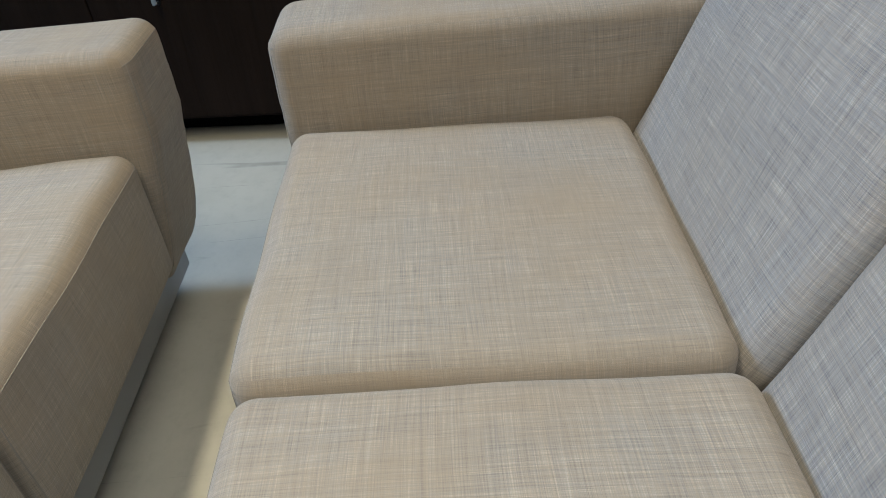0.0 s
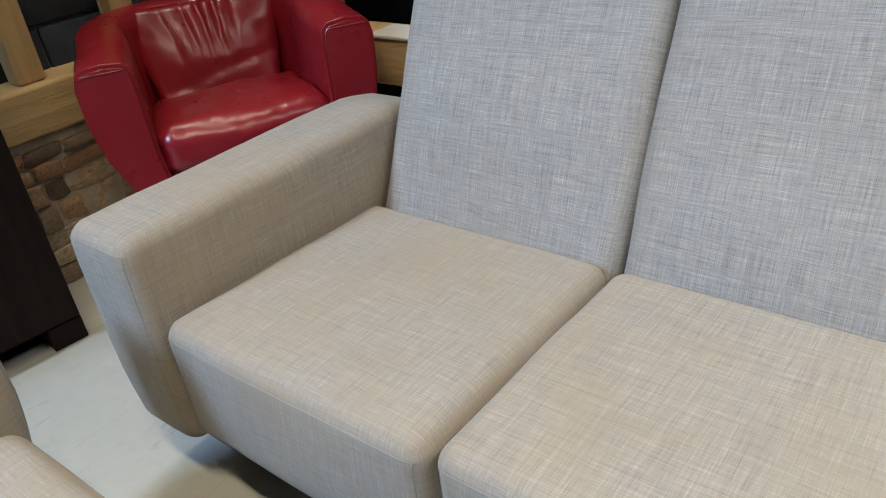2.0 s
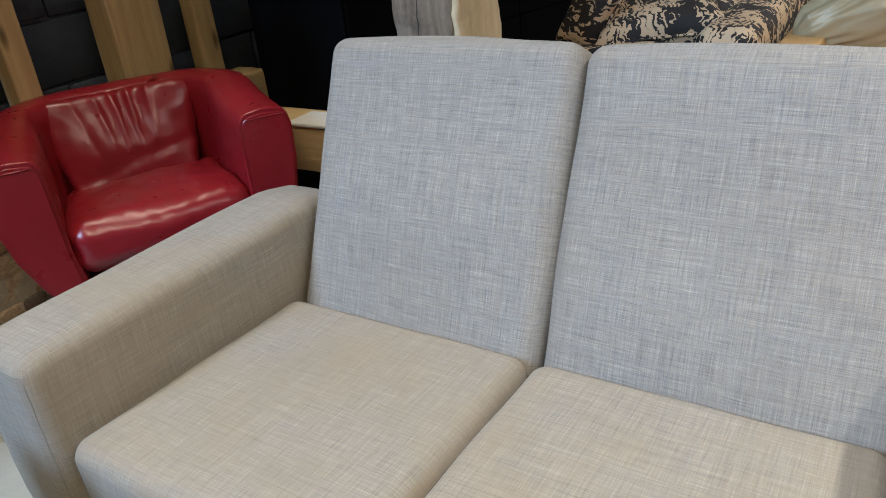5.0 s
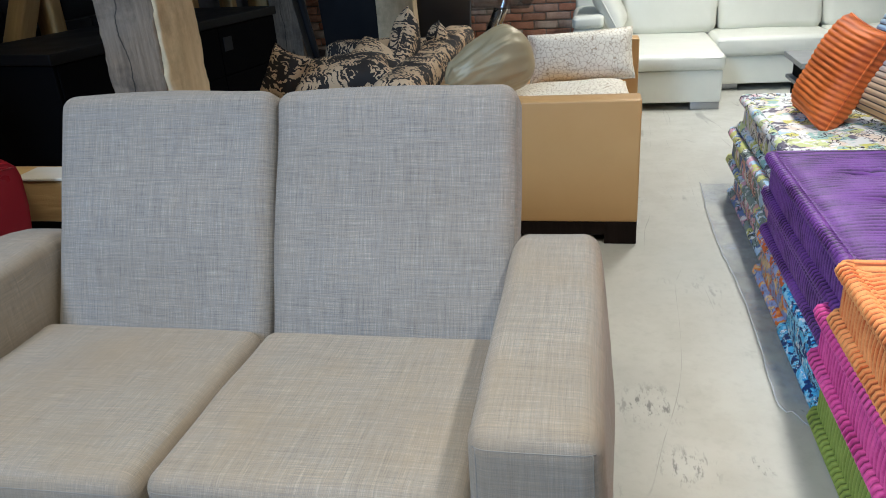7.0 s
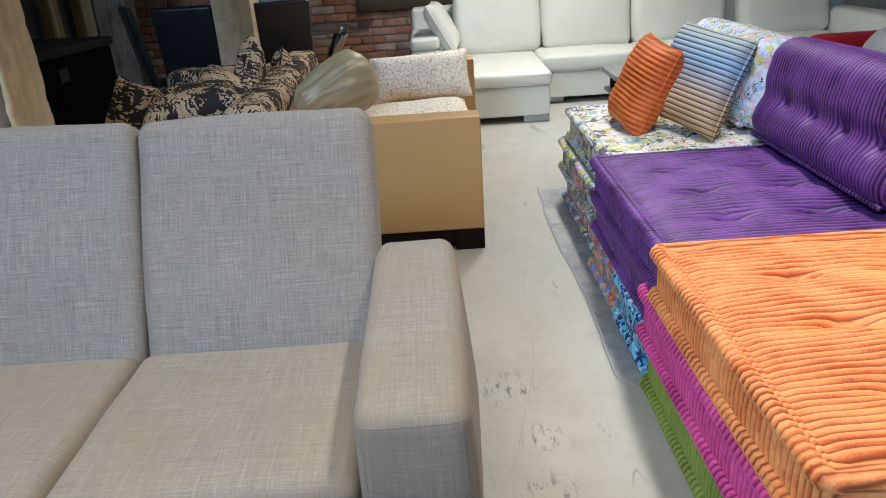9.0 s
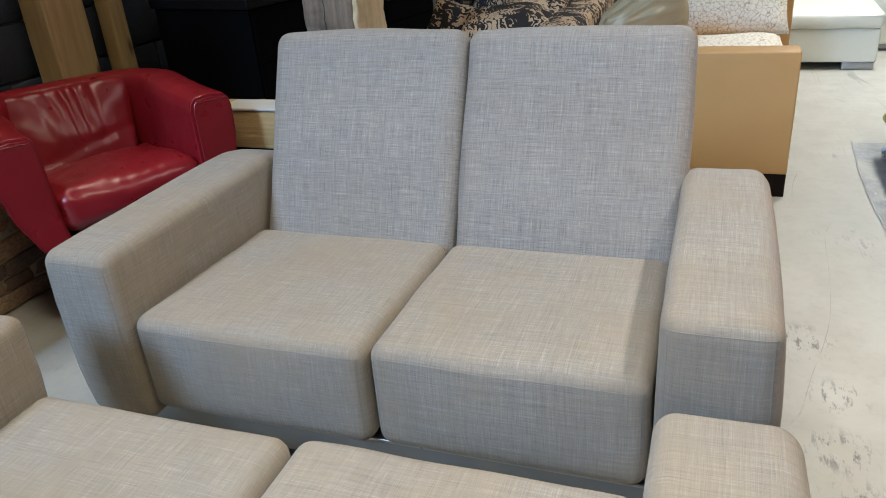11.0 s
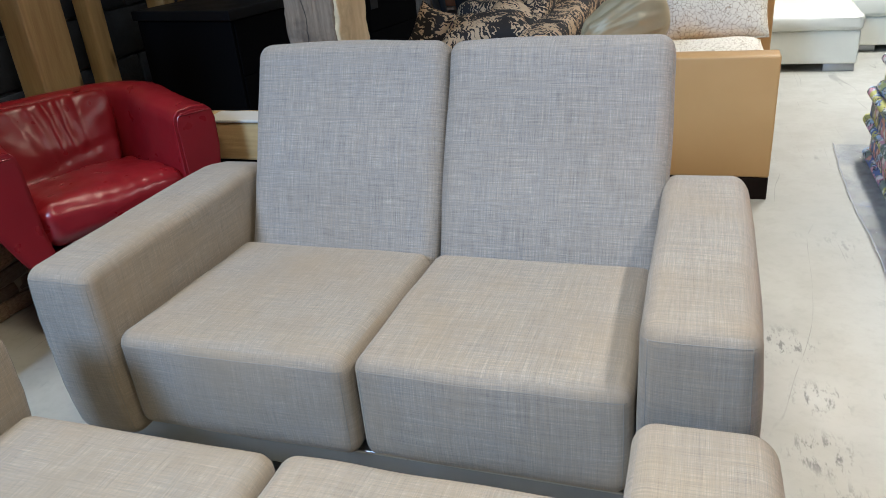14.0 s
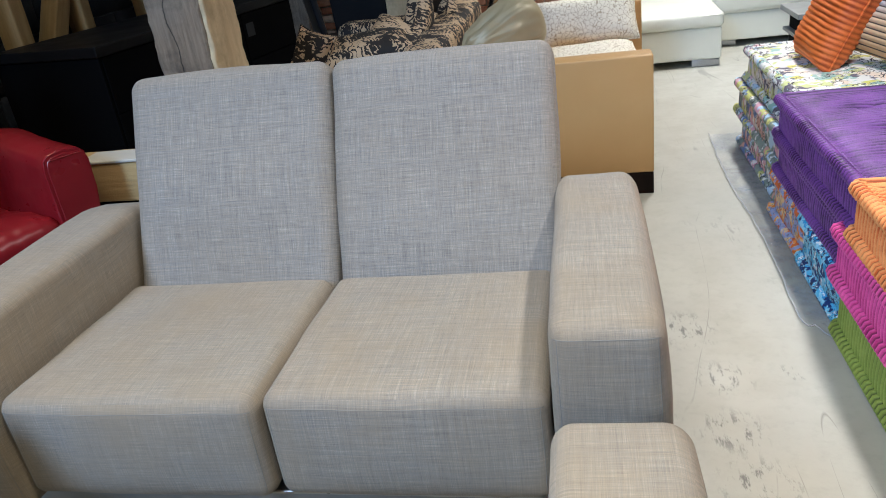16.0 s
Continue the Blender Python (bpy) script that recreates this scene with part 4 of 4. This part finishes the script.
for c, u, v, w, h, t in [((-0.545, 2.22, 0.775), (0.35, 0.2, 0.85), (-0.9, 0.2, 0.25), 0.25, 0.19, 0.13),
                         ((-0.33, 2.40, 0.730), (0.9, 0.35, 0.05), (-0.2, 0.9, 0.12), 0.50, 0.40, 0.17),
                         ((-0.145, 2.86, 0.775), (0.12, 0.7, 0.7), (0.12, -0.7, 0.7), 0.32, 0.30, 0.15),
                         ((-0.24, 2.62, 0.715), (0.25, 0.8, 0.25), (-0.7, 0.1, 0.35), 0.40, 0.36, 0.16),
                         ((-0.065, 3.30, 0.700), (0.1, 0.7, 0.7), (0.1, -0.7, 0.7), 0.24, 0.22, 0.13)]:
    cushion("leaf_pillow", frame_pose(c, u, v), w, h, t, FLOCK, "crumpled cream pillow with black flocked leaves", seed=w * 31, pinch=0.14)


# ---- dining set ----
def dining_chair():
    ob = thing("dining_chair", pose(-1.12, 4.75, 0, 0, 0, 118), "high-backed black leather dining chair", "chair", "dining chairs")
    part("seat", rbox((-0.22, -0.22, 0.42), (0.22, 0.22, 0.49), 0.025, (3, 3, 1), 3, puff(0, 0, 0.012)), BLACK, ob)
    b = part("backrest", rbox((-0.215, 0.0, 0.0), (0.215, 0.05, 0.62), 0.022, (3, 1, 5), 3, puff(0, 0.01, 0)), BLACK, ob)
    b.matrix_basis = pose(0, 0.19, 0.45, -9, 0, 0)
    for x in (-0.19, 0.19):
        for y in (-0.19, 0.19):
            part("leg", rbox((x - 0.018, y - 0.018, 0), (x + 0.018, y + 0.018, 0.43), 0.004, corner=1), BLACK, ob)
    return ob


chair = dining_chair()
for x, y, a in ((-0.86, 4.55, 178), (-0.30, 4.45, 200), (-0.55, 5.95, 5)):
    copy_thing(chair, pose(x, y, 0, 0, 0, a))
table = thing("glass_table", pose(0, 0, 0), "smoked glass dining table with slanting chrome legs", "table")
part("glass_top", rbox((-1.25, 4.85, 0.740), (0.34, 5.70, 0.752), 0.005, corner=2), GLASS, table)
for x, dx in ((-1.05, 0.3), (0.10, -0.32)):
    for y in (4.98, 5.56):
        leg = part("leg", rbox((-0.035, -0.012, -0.41), (0.035, 0.012, 0.40), 0.005, corner=1), CHROME, table)
        leg.matrix_basis = pose(x + dx / 2, y, 0.365, 0, -math.degrees(math.atan2(dx, 0.738)), 0)


# ---- white leather sectional ----
white = thing("sectional_sofa", pose(0, 0, 0), "white leather sectional sofa with a chaise against the brick wall", "sofa")
def soft(seed, a=0.006):
    return chain(puff(0.008, 0.008, 0.012), lumps(a, 4.0, seed))
part("chaise_base", rbox((0.90, 4.62, 0.055), (1.72, 6.0, 0.285), 0.018, (4, 6, 2), 3), WHITE, white)
part("chaise_cushion", rbox((0.895, 4.605, 0.285), (1.732, 5.75, 0.400), 0.035, (8, 10, 2), 4, soft(1)), WHITE, white)
part("base", rbox((1.74, 5.22, 0.055), (4.35, 6.0, 0.270), 0.018, (8, 4, 2), 3), WHITE, white)
for k in range(3):
    part("seat_cushion", rbox((1.742 + k * 0.87, 5.20, 0.270), (2.607 + k * 0.87, 5.75, 0.415), 0.035, (8, 8, 2), 4, soft(3 + k)), WHITE, white)
for k, (x0, x1) in enumerate(((1.04, 1.80), (1.81, 2.60), (2.61, 3.44), (3.56, 4.36))):
    b = part("back_cushion", rbox((x0, 0.0, 0.0), (x1, 0.20, 0.56), 0.07, (12, 4, 10), 4, chain(puff(0.0, 0.04, 0.02), lumps(0.012, 5.0, k * 3.0))), WHITE, white)
    b.matrix_basis = pose(0, 5.60, 0.405, -9, 0, 0)
part("back", rbox((0.66, 5.86, 0.055), (4.6, 6.12, 0.80), 0.04, (8, 2, 4), 3), WHITE, white)
part("arm", rbox((0.655, 5.20, 0.055), (0.893, 5.88, 0.520), 0.03, (3, 6, 4), 4, soft(9)), WHITE, white)
part("arm_pad", rbox((0.652, 5.19, 0.520), (0.896, 5.88, 0.625), 0.035, (3, 6, 2), 4, soft(11)), WHITE, white)
part("corner_arm", rbox((4.37, 4.6, 0.055), (4.62, 5.88, 0.60), 0.05, (3, 8, 4), 4, soft(13)), WHITE, white)
for x0, x1, y, z in ((0.92, 1.71, 4.606, 0.372), (1.76, 2.59, 5.201, 0.386), (2.63, 3.46, 5.201, 0.386)):
    part("seam", tube([(x0 + (x1 - x0) * i / 24, y, z) for i in range(25)], 0.004, 6), WHITE, white)
for x in (0.93, 1.51):
    part("foot", rbox((x, 4.64, 0.0), (x + 0.20, 4.70, 0.055), 0.004, corner=1), STEEL, white)
for x in (1.80, 3.0, 4.2):
    part("foot", rbox((x, 5.28, 0.0), (x + 0.14, 5.34, 0.055), 0.004, corner=1), STEEL, white)
cushion("white_pillow", frame_pose((0.93, 5.42, 0.68), (0.1, 0.8, 0.0), (-0.45, 0.0, 0.8)), 0.46, 0.44, 0.17, WHITE, "white leather pillow leaning on the sofa arm", seed=4.0)

small = thing("side_table", pose(2.15, 4.30, 0), "low grey lacquer side table with open shelves", "table")
part("top", rbox((0.0, 0.0, 0.335), (0.55, 0.5, 0.372), 0.004, corner=1, smooth=False), GREYWOOD, small)
part("shelf", rbox((0.02, 0.02, 0.19), (0.53, 0.48, 0.215), 0.004, corner=1, smooth=False), GREYWOOD, small)
part("body", rbox((0.06, 0.05, 0.0), (0.50, 0.46, 0.335), 0.004, corner=1, smooth=False), DARKBOX, small)

picture = thing("framed_picture", pose(0.145, 6.395, 0.755), "large picture in a dark carved gilt frame", "picture")
for lo, hi in (((0, -0.05, 0), (1.6, 0, 0.13)), ((0, -0.05, 0.95), (1.6, 0, 1.08)), ((0, -0.05, 0.13), (0.13, 0, 0.95)), ((1.47, -0.05, 0.13), (1.6, 0, 0.95))):
    part("frame", rbox(lo, hi, 0.015, corner=2), GILT, picture)
part("slip", rbox((0.115, -0.036, 0.115), (1.485, -0.012, 0.965), 0.004, corner=1), PALEOAK, picture)
part("canvas", rbox((0.15, -0.040, 0.15), (1.45, -0.030, 0.93), 0.002, corner=1), CANVAS, picture)


# ---- floor cushion sofa on the right ----
RIB = 0.0215


def ribs(axis, amount=0.003, dents=(), seed=0.0, pitch=RIB, swell=0.02, ends=False, half=None):
    """Corduroy ribs across an axis, with buttoned dents in the top."""
    def go(P, q):
        Q = puff(0.012, 0.012, swell)(P, q)
        s = Q[:, axis] + 0.004 * np.sin(P[:, 0] * 9 + seed) + 0.002 * np.sin(P[:, 0] * 31 + P[:, 1] * 17)
        rib = np.abs(np.sin(math.pi * s / pitch)) ** 0.8
        n = np.sign(q) * np.abs(q) ** 7
        n[:, axis] = 0.0
        n /= np.maximum(np.linalg.norm(n, axis=1, keepdims=True), 0.05)
        Q += n * (amount * (rib - 0.5))[:, None]
        if ends:
            away = np.sign(q[:, axis]) * np.abs(q[:, axis]) ** 40
            fold = P[:, 2] + 0.004 * np.sin(P[:, 0] * 14) + 0.003 * np.sin(P[:, 0] * 37)
            Q[:, axis] += away * 0.010 * (np.abs(np.sin(math.pi * fold / (pitch * 1.15))) - 0.5)
        top = q[:, 2] > 0.5
        if half:
            inset = np.minimum(half[0] - np.abs(P[:, 0]), half[1] - np.abs(P[:, 1]))
            Q[:, 2] -= top * 0.016 * np.exp(-((inset - 0.040) / 0.011) ** 2)
        for (u, v) in dents:
            du, dv = (P[:, 0] - u), (P[:, 1] - v)
            r2 = du * du * 0.35 + dv * dv * 1.9
            Q[:, 2] -= top * (0.032 * np.exp(-r2 / 0.0009) + 0.017 * np.exp(-r2 / 0.008))
            Q[:, 2] -= top * 0.003 * np.exp(-r2 / 0.008) * np.sin(np.arctan2(dv, du) * 5 + u * 40)
        return Q
    return go


def rolled_edge(x0, x1, y0, y1, z, r, ins=0.03, pitch=RIB):
    pts = []
    def run(a, b):
        n = int(math.dist(a, b) / (pitch / 6))
        for i in range(n):
            pts.append((a[0] + (b[0] - a[0]) * i / n, a[1] + (b[1] - a[1]) * i / n, z))
    c = [(x0, y0), (x1, y0), (x1, y1), (x0, y1)]
    for i in range(4):
        a, b = Vector(c[i]), Vector(c[(i + 1) % 4])
        t = (b - a).normalized()
        nxt = (Vector(c[(i + 2) % 4]) - b).normalized()
        run(a + t * ins, b - t * ins)
        for k in range(1, 8):
            f = math.pi / 2 * k / 8
            p = b - t * ins + nxt * ins + t * (ins * math.sin(f)) - nxt * (ins * math.cos(f))
            pts.append((p.x, p.y, z))
    def swell(p):
        side = min(1.0, max(0.0, 1 - (min(abs(p.x - x0), abs(p.x - x1)) - 0.004) / 0.02))
        return r * (0.84 + 0.26 * side * (abs(math.sin(math.pi * (p.y + 0.004 * math.sin(p.x * 9)) / pitch)) - 0.3))
    return tube(pts, r, 8, True, swell)


def mattress(name, x0, x1, y0, y1, z0, z1, mat, label, ribbed=True, dents=True, pitch=RIB, tilt=None, ends=False):
    cx, cy, cz = (x0 + x1) / 2, (y0 + y1) / 2, (z0 + z1) / 2
    ob = thing(name, Matrix.Translation((cx, cy, cz)) if tilt is None else tilt, label, "cushion", "stacked floor cushions")
    hx, hy, hz = (x1 - x0) / 2, (y1 - y0) / 2, (z1 - z0) / 2
    spots = [(u * hx, v * hy) for u in ((-0.42, 0.18, 0.70) if tilt is None else (-0.1,)) for v in ((-0.52, 0.0, 0.52) if tilt is None else (-0.6, -0.2, 0.2, 0.6))] if dents else []
    if ribbed:
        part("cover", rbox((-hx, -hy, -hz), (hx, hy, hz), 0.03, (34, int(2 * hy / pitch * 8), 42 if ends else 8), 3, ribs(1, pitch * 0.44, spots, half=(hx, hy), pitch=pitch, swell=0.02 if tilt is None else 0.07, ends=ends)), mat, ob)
    else:
        part("cover", rbox((-hx, -hy, -hz), (hx, hy, hz), 0.03, (24, 24, 6), 3, chain(puff(0.012, 0.012, 0.015 if tilt is None else 0.06), lumps(0.006, 9.0, cy))), mat, ob)
    for z in ((-hz + 0.016), (hz - 0.012)):
        part("rolled_edge", rolled_edge(-hx - 0.006, hx + 0.006, -hy - 0.004, hy + 0.004, z, 0.023, pitch=pitch), mat, ob)
    lift = 0.008 if tilt is None else 0.048
    for u, v in spots:
        part("button", tube([(u, v, hz - 0.034 + lift), (u, v, hz - 0.026 + lift)], 0.011, 10), mat, ob)
    return ob


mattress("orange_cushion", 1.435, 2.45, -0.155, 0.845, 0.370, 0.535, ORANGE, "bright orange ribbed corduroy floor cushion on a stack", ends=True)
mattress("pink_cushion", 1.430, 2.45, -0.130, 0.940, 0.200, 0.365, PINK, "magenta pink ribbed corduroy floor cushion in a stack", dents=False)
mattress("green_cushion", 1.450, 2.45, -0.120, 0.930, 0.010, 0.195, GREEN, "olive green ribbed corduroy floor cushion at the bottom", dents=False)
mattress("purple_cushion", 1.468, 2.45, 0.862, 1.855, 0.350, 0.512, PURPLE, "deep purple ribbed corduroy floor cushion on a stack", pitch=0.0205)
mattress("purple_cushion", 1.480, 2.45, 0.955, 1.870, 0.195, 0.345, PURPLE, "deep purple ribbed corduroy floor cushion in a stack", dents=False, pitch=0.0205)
mattress("blue_print_cushion", 1.470, 2.45, 0.950, 1.420, 0.010, 0.190, BLUEPRINT, "blue and white scale print floor cushion at the bottom", ribbed=False, dents=False)
mattress("orange_print_cushion", 1.475, 2.45, 1.430, 1.890, 0.010, 0.190, ORANGEPRINT, "orange scale print floor cushion at the bottom", ribbed=False, dents=False)
mattress("floral_cushion", 1.535, 2.45, 1.885, 2.810, 0.350, 0.510, FLORAL, "multicoloured floral print floor cushion on a stack", ribbed=False, dents=False)
mattress("floral_cushion", 1.500, 2.45, 1.895, 2.830, 0.180, 0.345, FLORAL_SHADED, "floral print floor cushion in a stack, shade in its colours", ribbed=False, dents=False)
mattress("floral_cushion", 1.520, 2.45, 1.900, 2.820, 0.010, 0.175, FLORAL_SHADED, "floral print floor cushion at the bottom, shade in its colours", ribbed=False, dents=False)


def bolster(name, y0, y1, mat, label, ribbed=True, spots=(), pitch=RIB, high=0.42):
    """A fat leaning back cushion with rounded edges, buttoned across its face."""
    hx, hy, hz = high / 2, (y1 - y0) / 2, 0.17
    ob = thing(name, Matrix.Translation((2.320, (y0 + y1) / 2, 0.512 + hx)) @ pose(0, 0, 0, 0, -76, 0), label, "cushion", "back cushions")
    dents = [(-0.030, y - (y0 + y1) / 2) for y in spots]
    rib = ribs(1, pitch * 0.15, (), pitch=pitch, swell=0.0)
    def shape(P, q):
        Q = rib(P, q) if ribbed else lumps(0.008, 8.0, y0)(P, q)
        face = np.clip(q[:, 2], 0, 1) ** 2
        Q[:, 2] -= face * 0.022 * np.exp(-((P[:, 0] + 0.03) / 0.045) ** 2) * (len(dents) > 0)
        for u, v in dents:
            r2 = (P[:, 0] - u) ** 2 + (P[:, 1] - v) ** 2
            Q[:, 2] -= face * (0.022 * np.exp(-r2 / 0.0008) + 0.014 * np.exp(-r2 / 0.006))
        return Q
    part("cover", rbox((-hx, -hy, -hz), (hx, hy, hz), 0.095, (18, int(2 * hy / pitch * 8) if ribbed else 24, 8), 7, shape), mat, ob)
    part("rolled_edge", rolled_edge(-hx + 0.02, hx - 0.02, -hy + 0.02, hy - 0.02, -hz + 0.03, 0.017, pitch=pitch), mat, ob)
    part("rolled_edge", tube([(-hx + 0.012, -hy + 0.05 + (2 * hy - 0.1) * i / 300, hz - 0.035) for i in range(301)], 0.017, 8, False, lambda p: 0.007 + 0.005 * abs(math.sin(math.pi * p.y / pitch))), mat, ob)
    for u, v in dents:
        part("button", tube([(u, v, hz - 0.062), (u, v, hz - 0.052)], 0.011, 10), mat, ob)
    return ob


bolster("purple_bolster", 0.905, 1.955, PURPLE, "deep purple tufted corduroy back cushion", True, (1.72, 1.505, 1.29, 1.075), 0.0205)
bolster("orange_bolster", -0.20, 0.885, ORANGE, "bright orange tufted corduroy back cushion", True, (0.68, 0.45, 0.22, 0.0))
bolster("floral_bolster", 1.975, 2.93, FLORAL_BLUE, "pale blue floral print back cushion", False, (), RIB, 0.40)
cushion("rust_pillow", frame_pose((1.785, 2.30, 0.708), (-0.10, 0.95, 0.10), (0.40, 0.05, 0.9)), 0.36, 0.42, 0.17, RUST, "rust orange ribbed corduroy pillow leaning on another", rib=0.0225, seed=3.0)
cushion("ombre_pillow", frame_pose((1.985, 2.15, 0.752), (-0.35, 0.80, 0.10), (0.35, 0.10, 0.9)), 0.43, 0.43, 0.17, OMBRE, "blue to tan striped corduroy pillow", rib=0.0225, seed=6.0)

# ---- red sofa beyond ----
redsofa = thing("red_sofa", pose(0, 0, 0), "dark red sofa seen beyond the floor cushions", "sofa")
part("back", rbox((3.10, 3.35, 0.12), (4.4, 3.65, 0.70), 0.12, (6, 3, 4), 4), RED, redsofa)
part("seat", rbox((3.15, 3.60, 0.12), (4.35, 4.3, 0.42), 0.05, (4, 4, 2), 3), RED, redsofa)
for x in (3.2, 4.3):
    for y in (3.4, 4.2):
        part("foot", tube([(x, y, 0), (x, y, 0.13)], 0.025, 10), ESPRESSO, redsofa)
cushion("grey_pillow", frame_pose((2.64, 1.95, 0.765), (0.3, 0.9, 0.0), (0.3, 0, 0.6)), 0.40, 0.36, 0.14, GREYWOOD, "grey pillow behind the back cushions", seed=7.0)


# ---- plastic sheet under the floor cushions ----
def plastic_sheet():
    verts, faces = [], []
    nx, ny = 16, 150
    for j in range(ny + 1):
        y = 0.86 + 2.12 * j / ny
        edge = 1.372 + 0.010 * math.sin(y * 4.3 + 1) + 0.006 * noise.noise(Vector((y * 9, 0, 0))) + 0.075 * math.exp(-((y - 0.86) / 0.07) ** 2)
        for i in range(nx + 1):
            f = i / nx
            x = edge + (1.60 - edge) * f
            z = 0.003 + 0.013 * abs(noise.noise(Vector((x * 11, y * 5, 0)))) * (1 - f * 0.5)
            z += 0.013 * max(0.0, 1 - i / 1.5) * (0.6 + 0.5 * noise.noise(Vector((y * 7, 3, 0))))
            z += 0.020 * math.exp(-((y - 0.93 - (x - 1.40) * 0.9) / 0.018) ** 2)
            if x > 1.43:
                z = min(z, 0.006)
            verts.append((x, y, z))
    for j in range(ny):
        for i in range(nx):
            a = j * (nx + 1) + i
            faces.append([a, a + 1, a + nx + 2, a + nx + 1])
    ob = part("plastic_sheet", mesh_from(verts, faces), FILM)
    hem = [verts[j * (nx + 1)] for j in range(ny + 1)]
    part("hem", tube(hem, 0.0022, 5), HEM, ob, "whitish creased edge of the sheet")
    return tagged(ob, "clear crinkled plastic sheet under the floor cushions", "plastic sheet")


plastic_sheet()


# ---- bricks and blocks ----
def courses(parent, name, mats, origin, along, up_n, n, length, height, gap, depth, out, seed, wild=0.004):
    """Courses of bricks on a wall; each is an object on one of a few shared meshes."""
    rng = random.Random(seed)
    shared = []
    for k in range(4):
        def go(P, q, k=k):
            return lumps(wild, 18.0, seed + k * 5)(P, q)
        d = rbox((-length / 2, -depth / 2, -height / 2), (length / 2, depth / 2, height / 2), 0.006, (2, 1, 1), 1, go)
        d.materials.append(mats)
        shared.append(d)
    along, out = Vector(along), Vector(out)
    m3 = Matrix((along, -out, Vector((0, 0, 1)))).transposed().to_4x4()
    for r in range(up_n):
        for c in range(n):
            p = Vector(origin) + along * ((c + 0.5 * (r % 2)) * (length + gap)) + Vector((0, 0, r * (height + gap) + height / 2 + gap / 2)) + out * rng.uniform(0.0, 0.006)
            ob = new(name, rng.choice(shared))
            ob.parent = parent
            ob.matrix_basis = Matrix.Translation(p) @ m3 @ pose(0, 0, 0, 0, rng.uniform(-0.8, 0.8), 0)


courses(wall_north, "brick", REDBRICK, (-2.0, 6.415, 0.15), (1, 0, 0), 15, 15, 0.215, 0.065, 0.011, 0.03, (0, -1, 0), 3)
def rubble(parent, x, y0, y1, z1, seed):
    """Uneven courses of broken brick and stone set in lime mortar."""
    rng = random.Random(seed)
    shared = []
    for k in range(6):
        d = rbox((-0.5, -0.5, -0.5), (0.5, 0.5, 0.5), 0.12, (2, 2, 2), 1, lumps(0.13, 3.1, seed + k * 5))
        d.materials.append(BRICK)
        shared.append(d)
    z = 0.0
    while z < z1 - 0.05:
        h = min(rng.uniform(0.05, 0.08), z1 - z - 0.008)
        y = y0 - rng.uniform(0.0, 0.1)
        while y < y1:
            w = rng.uniform(0.05, 0.19)
            ob = new("brick", rng.choice(shared))
            ob.parent = parent
            ob.matrix_basis = Matrix.Translation((x + rng.uniform(-0.008, 0.010), y + w / 2, z + h / 2 + 0.006)) @ pose(0, 0, 0, rng.uniform(-5, 5), 0, 0) @ Matrix.Diagonal((0.055, w * 1.04, h * rng.uniform(0.95, 1.12), 1))
            y += w + rng.uniform(0.004, 0.016)
        z += h + 0.008


rubble(plinth_wall, -1.880, 0.22, 1.72, 0.47, 7)
courses(wall_left, "block", BLOCK, (-2.022, 0.32, 0.56), (0, 1, 0), 7, 7, 0.44, 0.215, 0.010, 0.03, (1, 0, 0), 11)
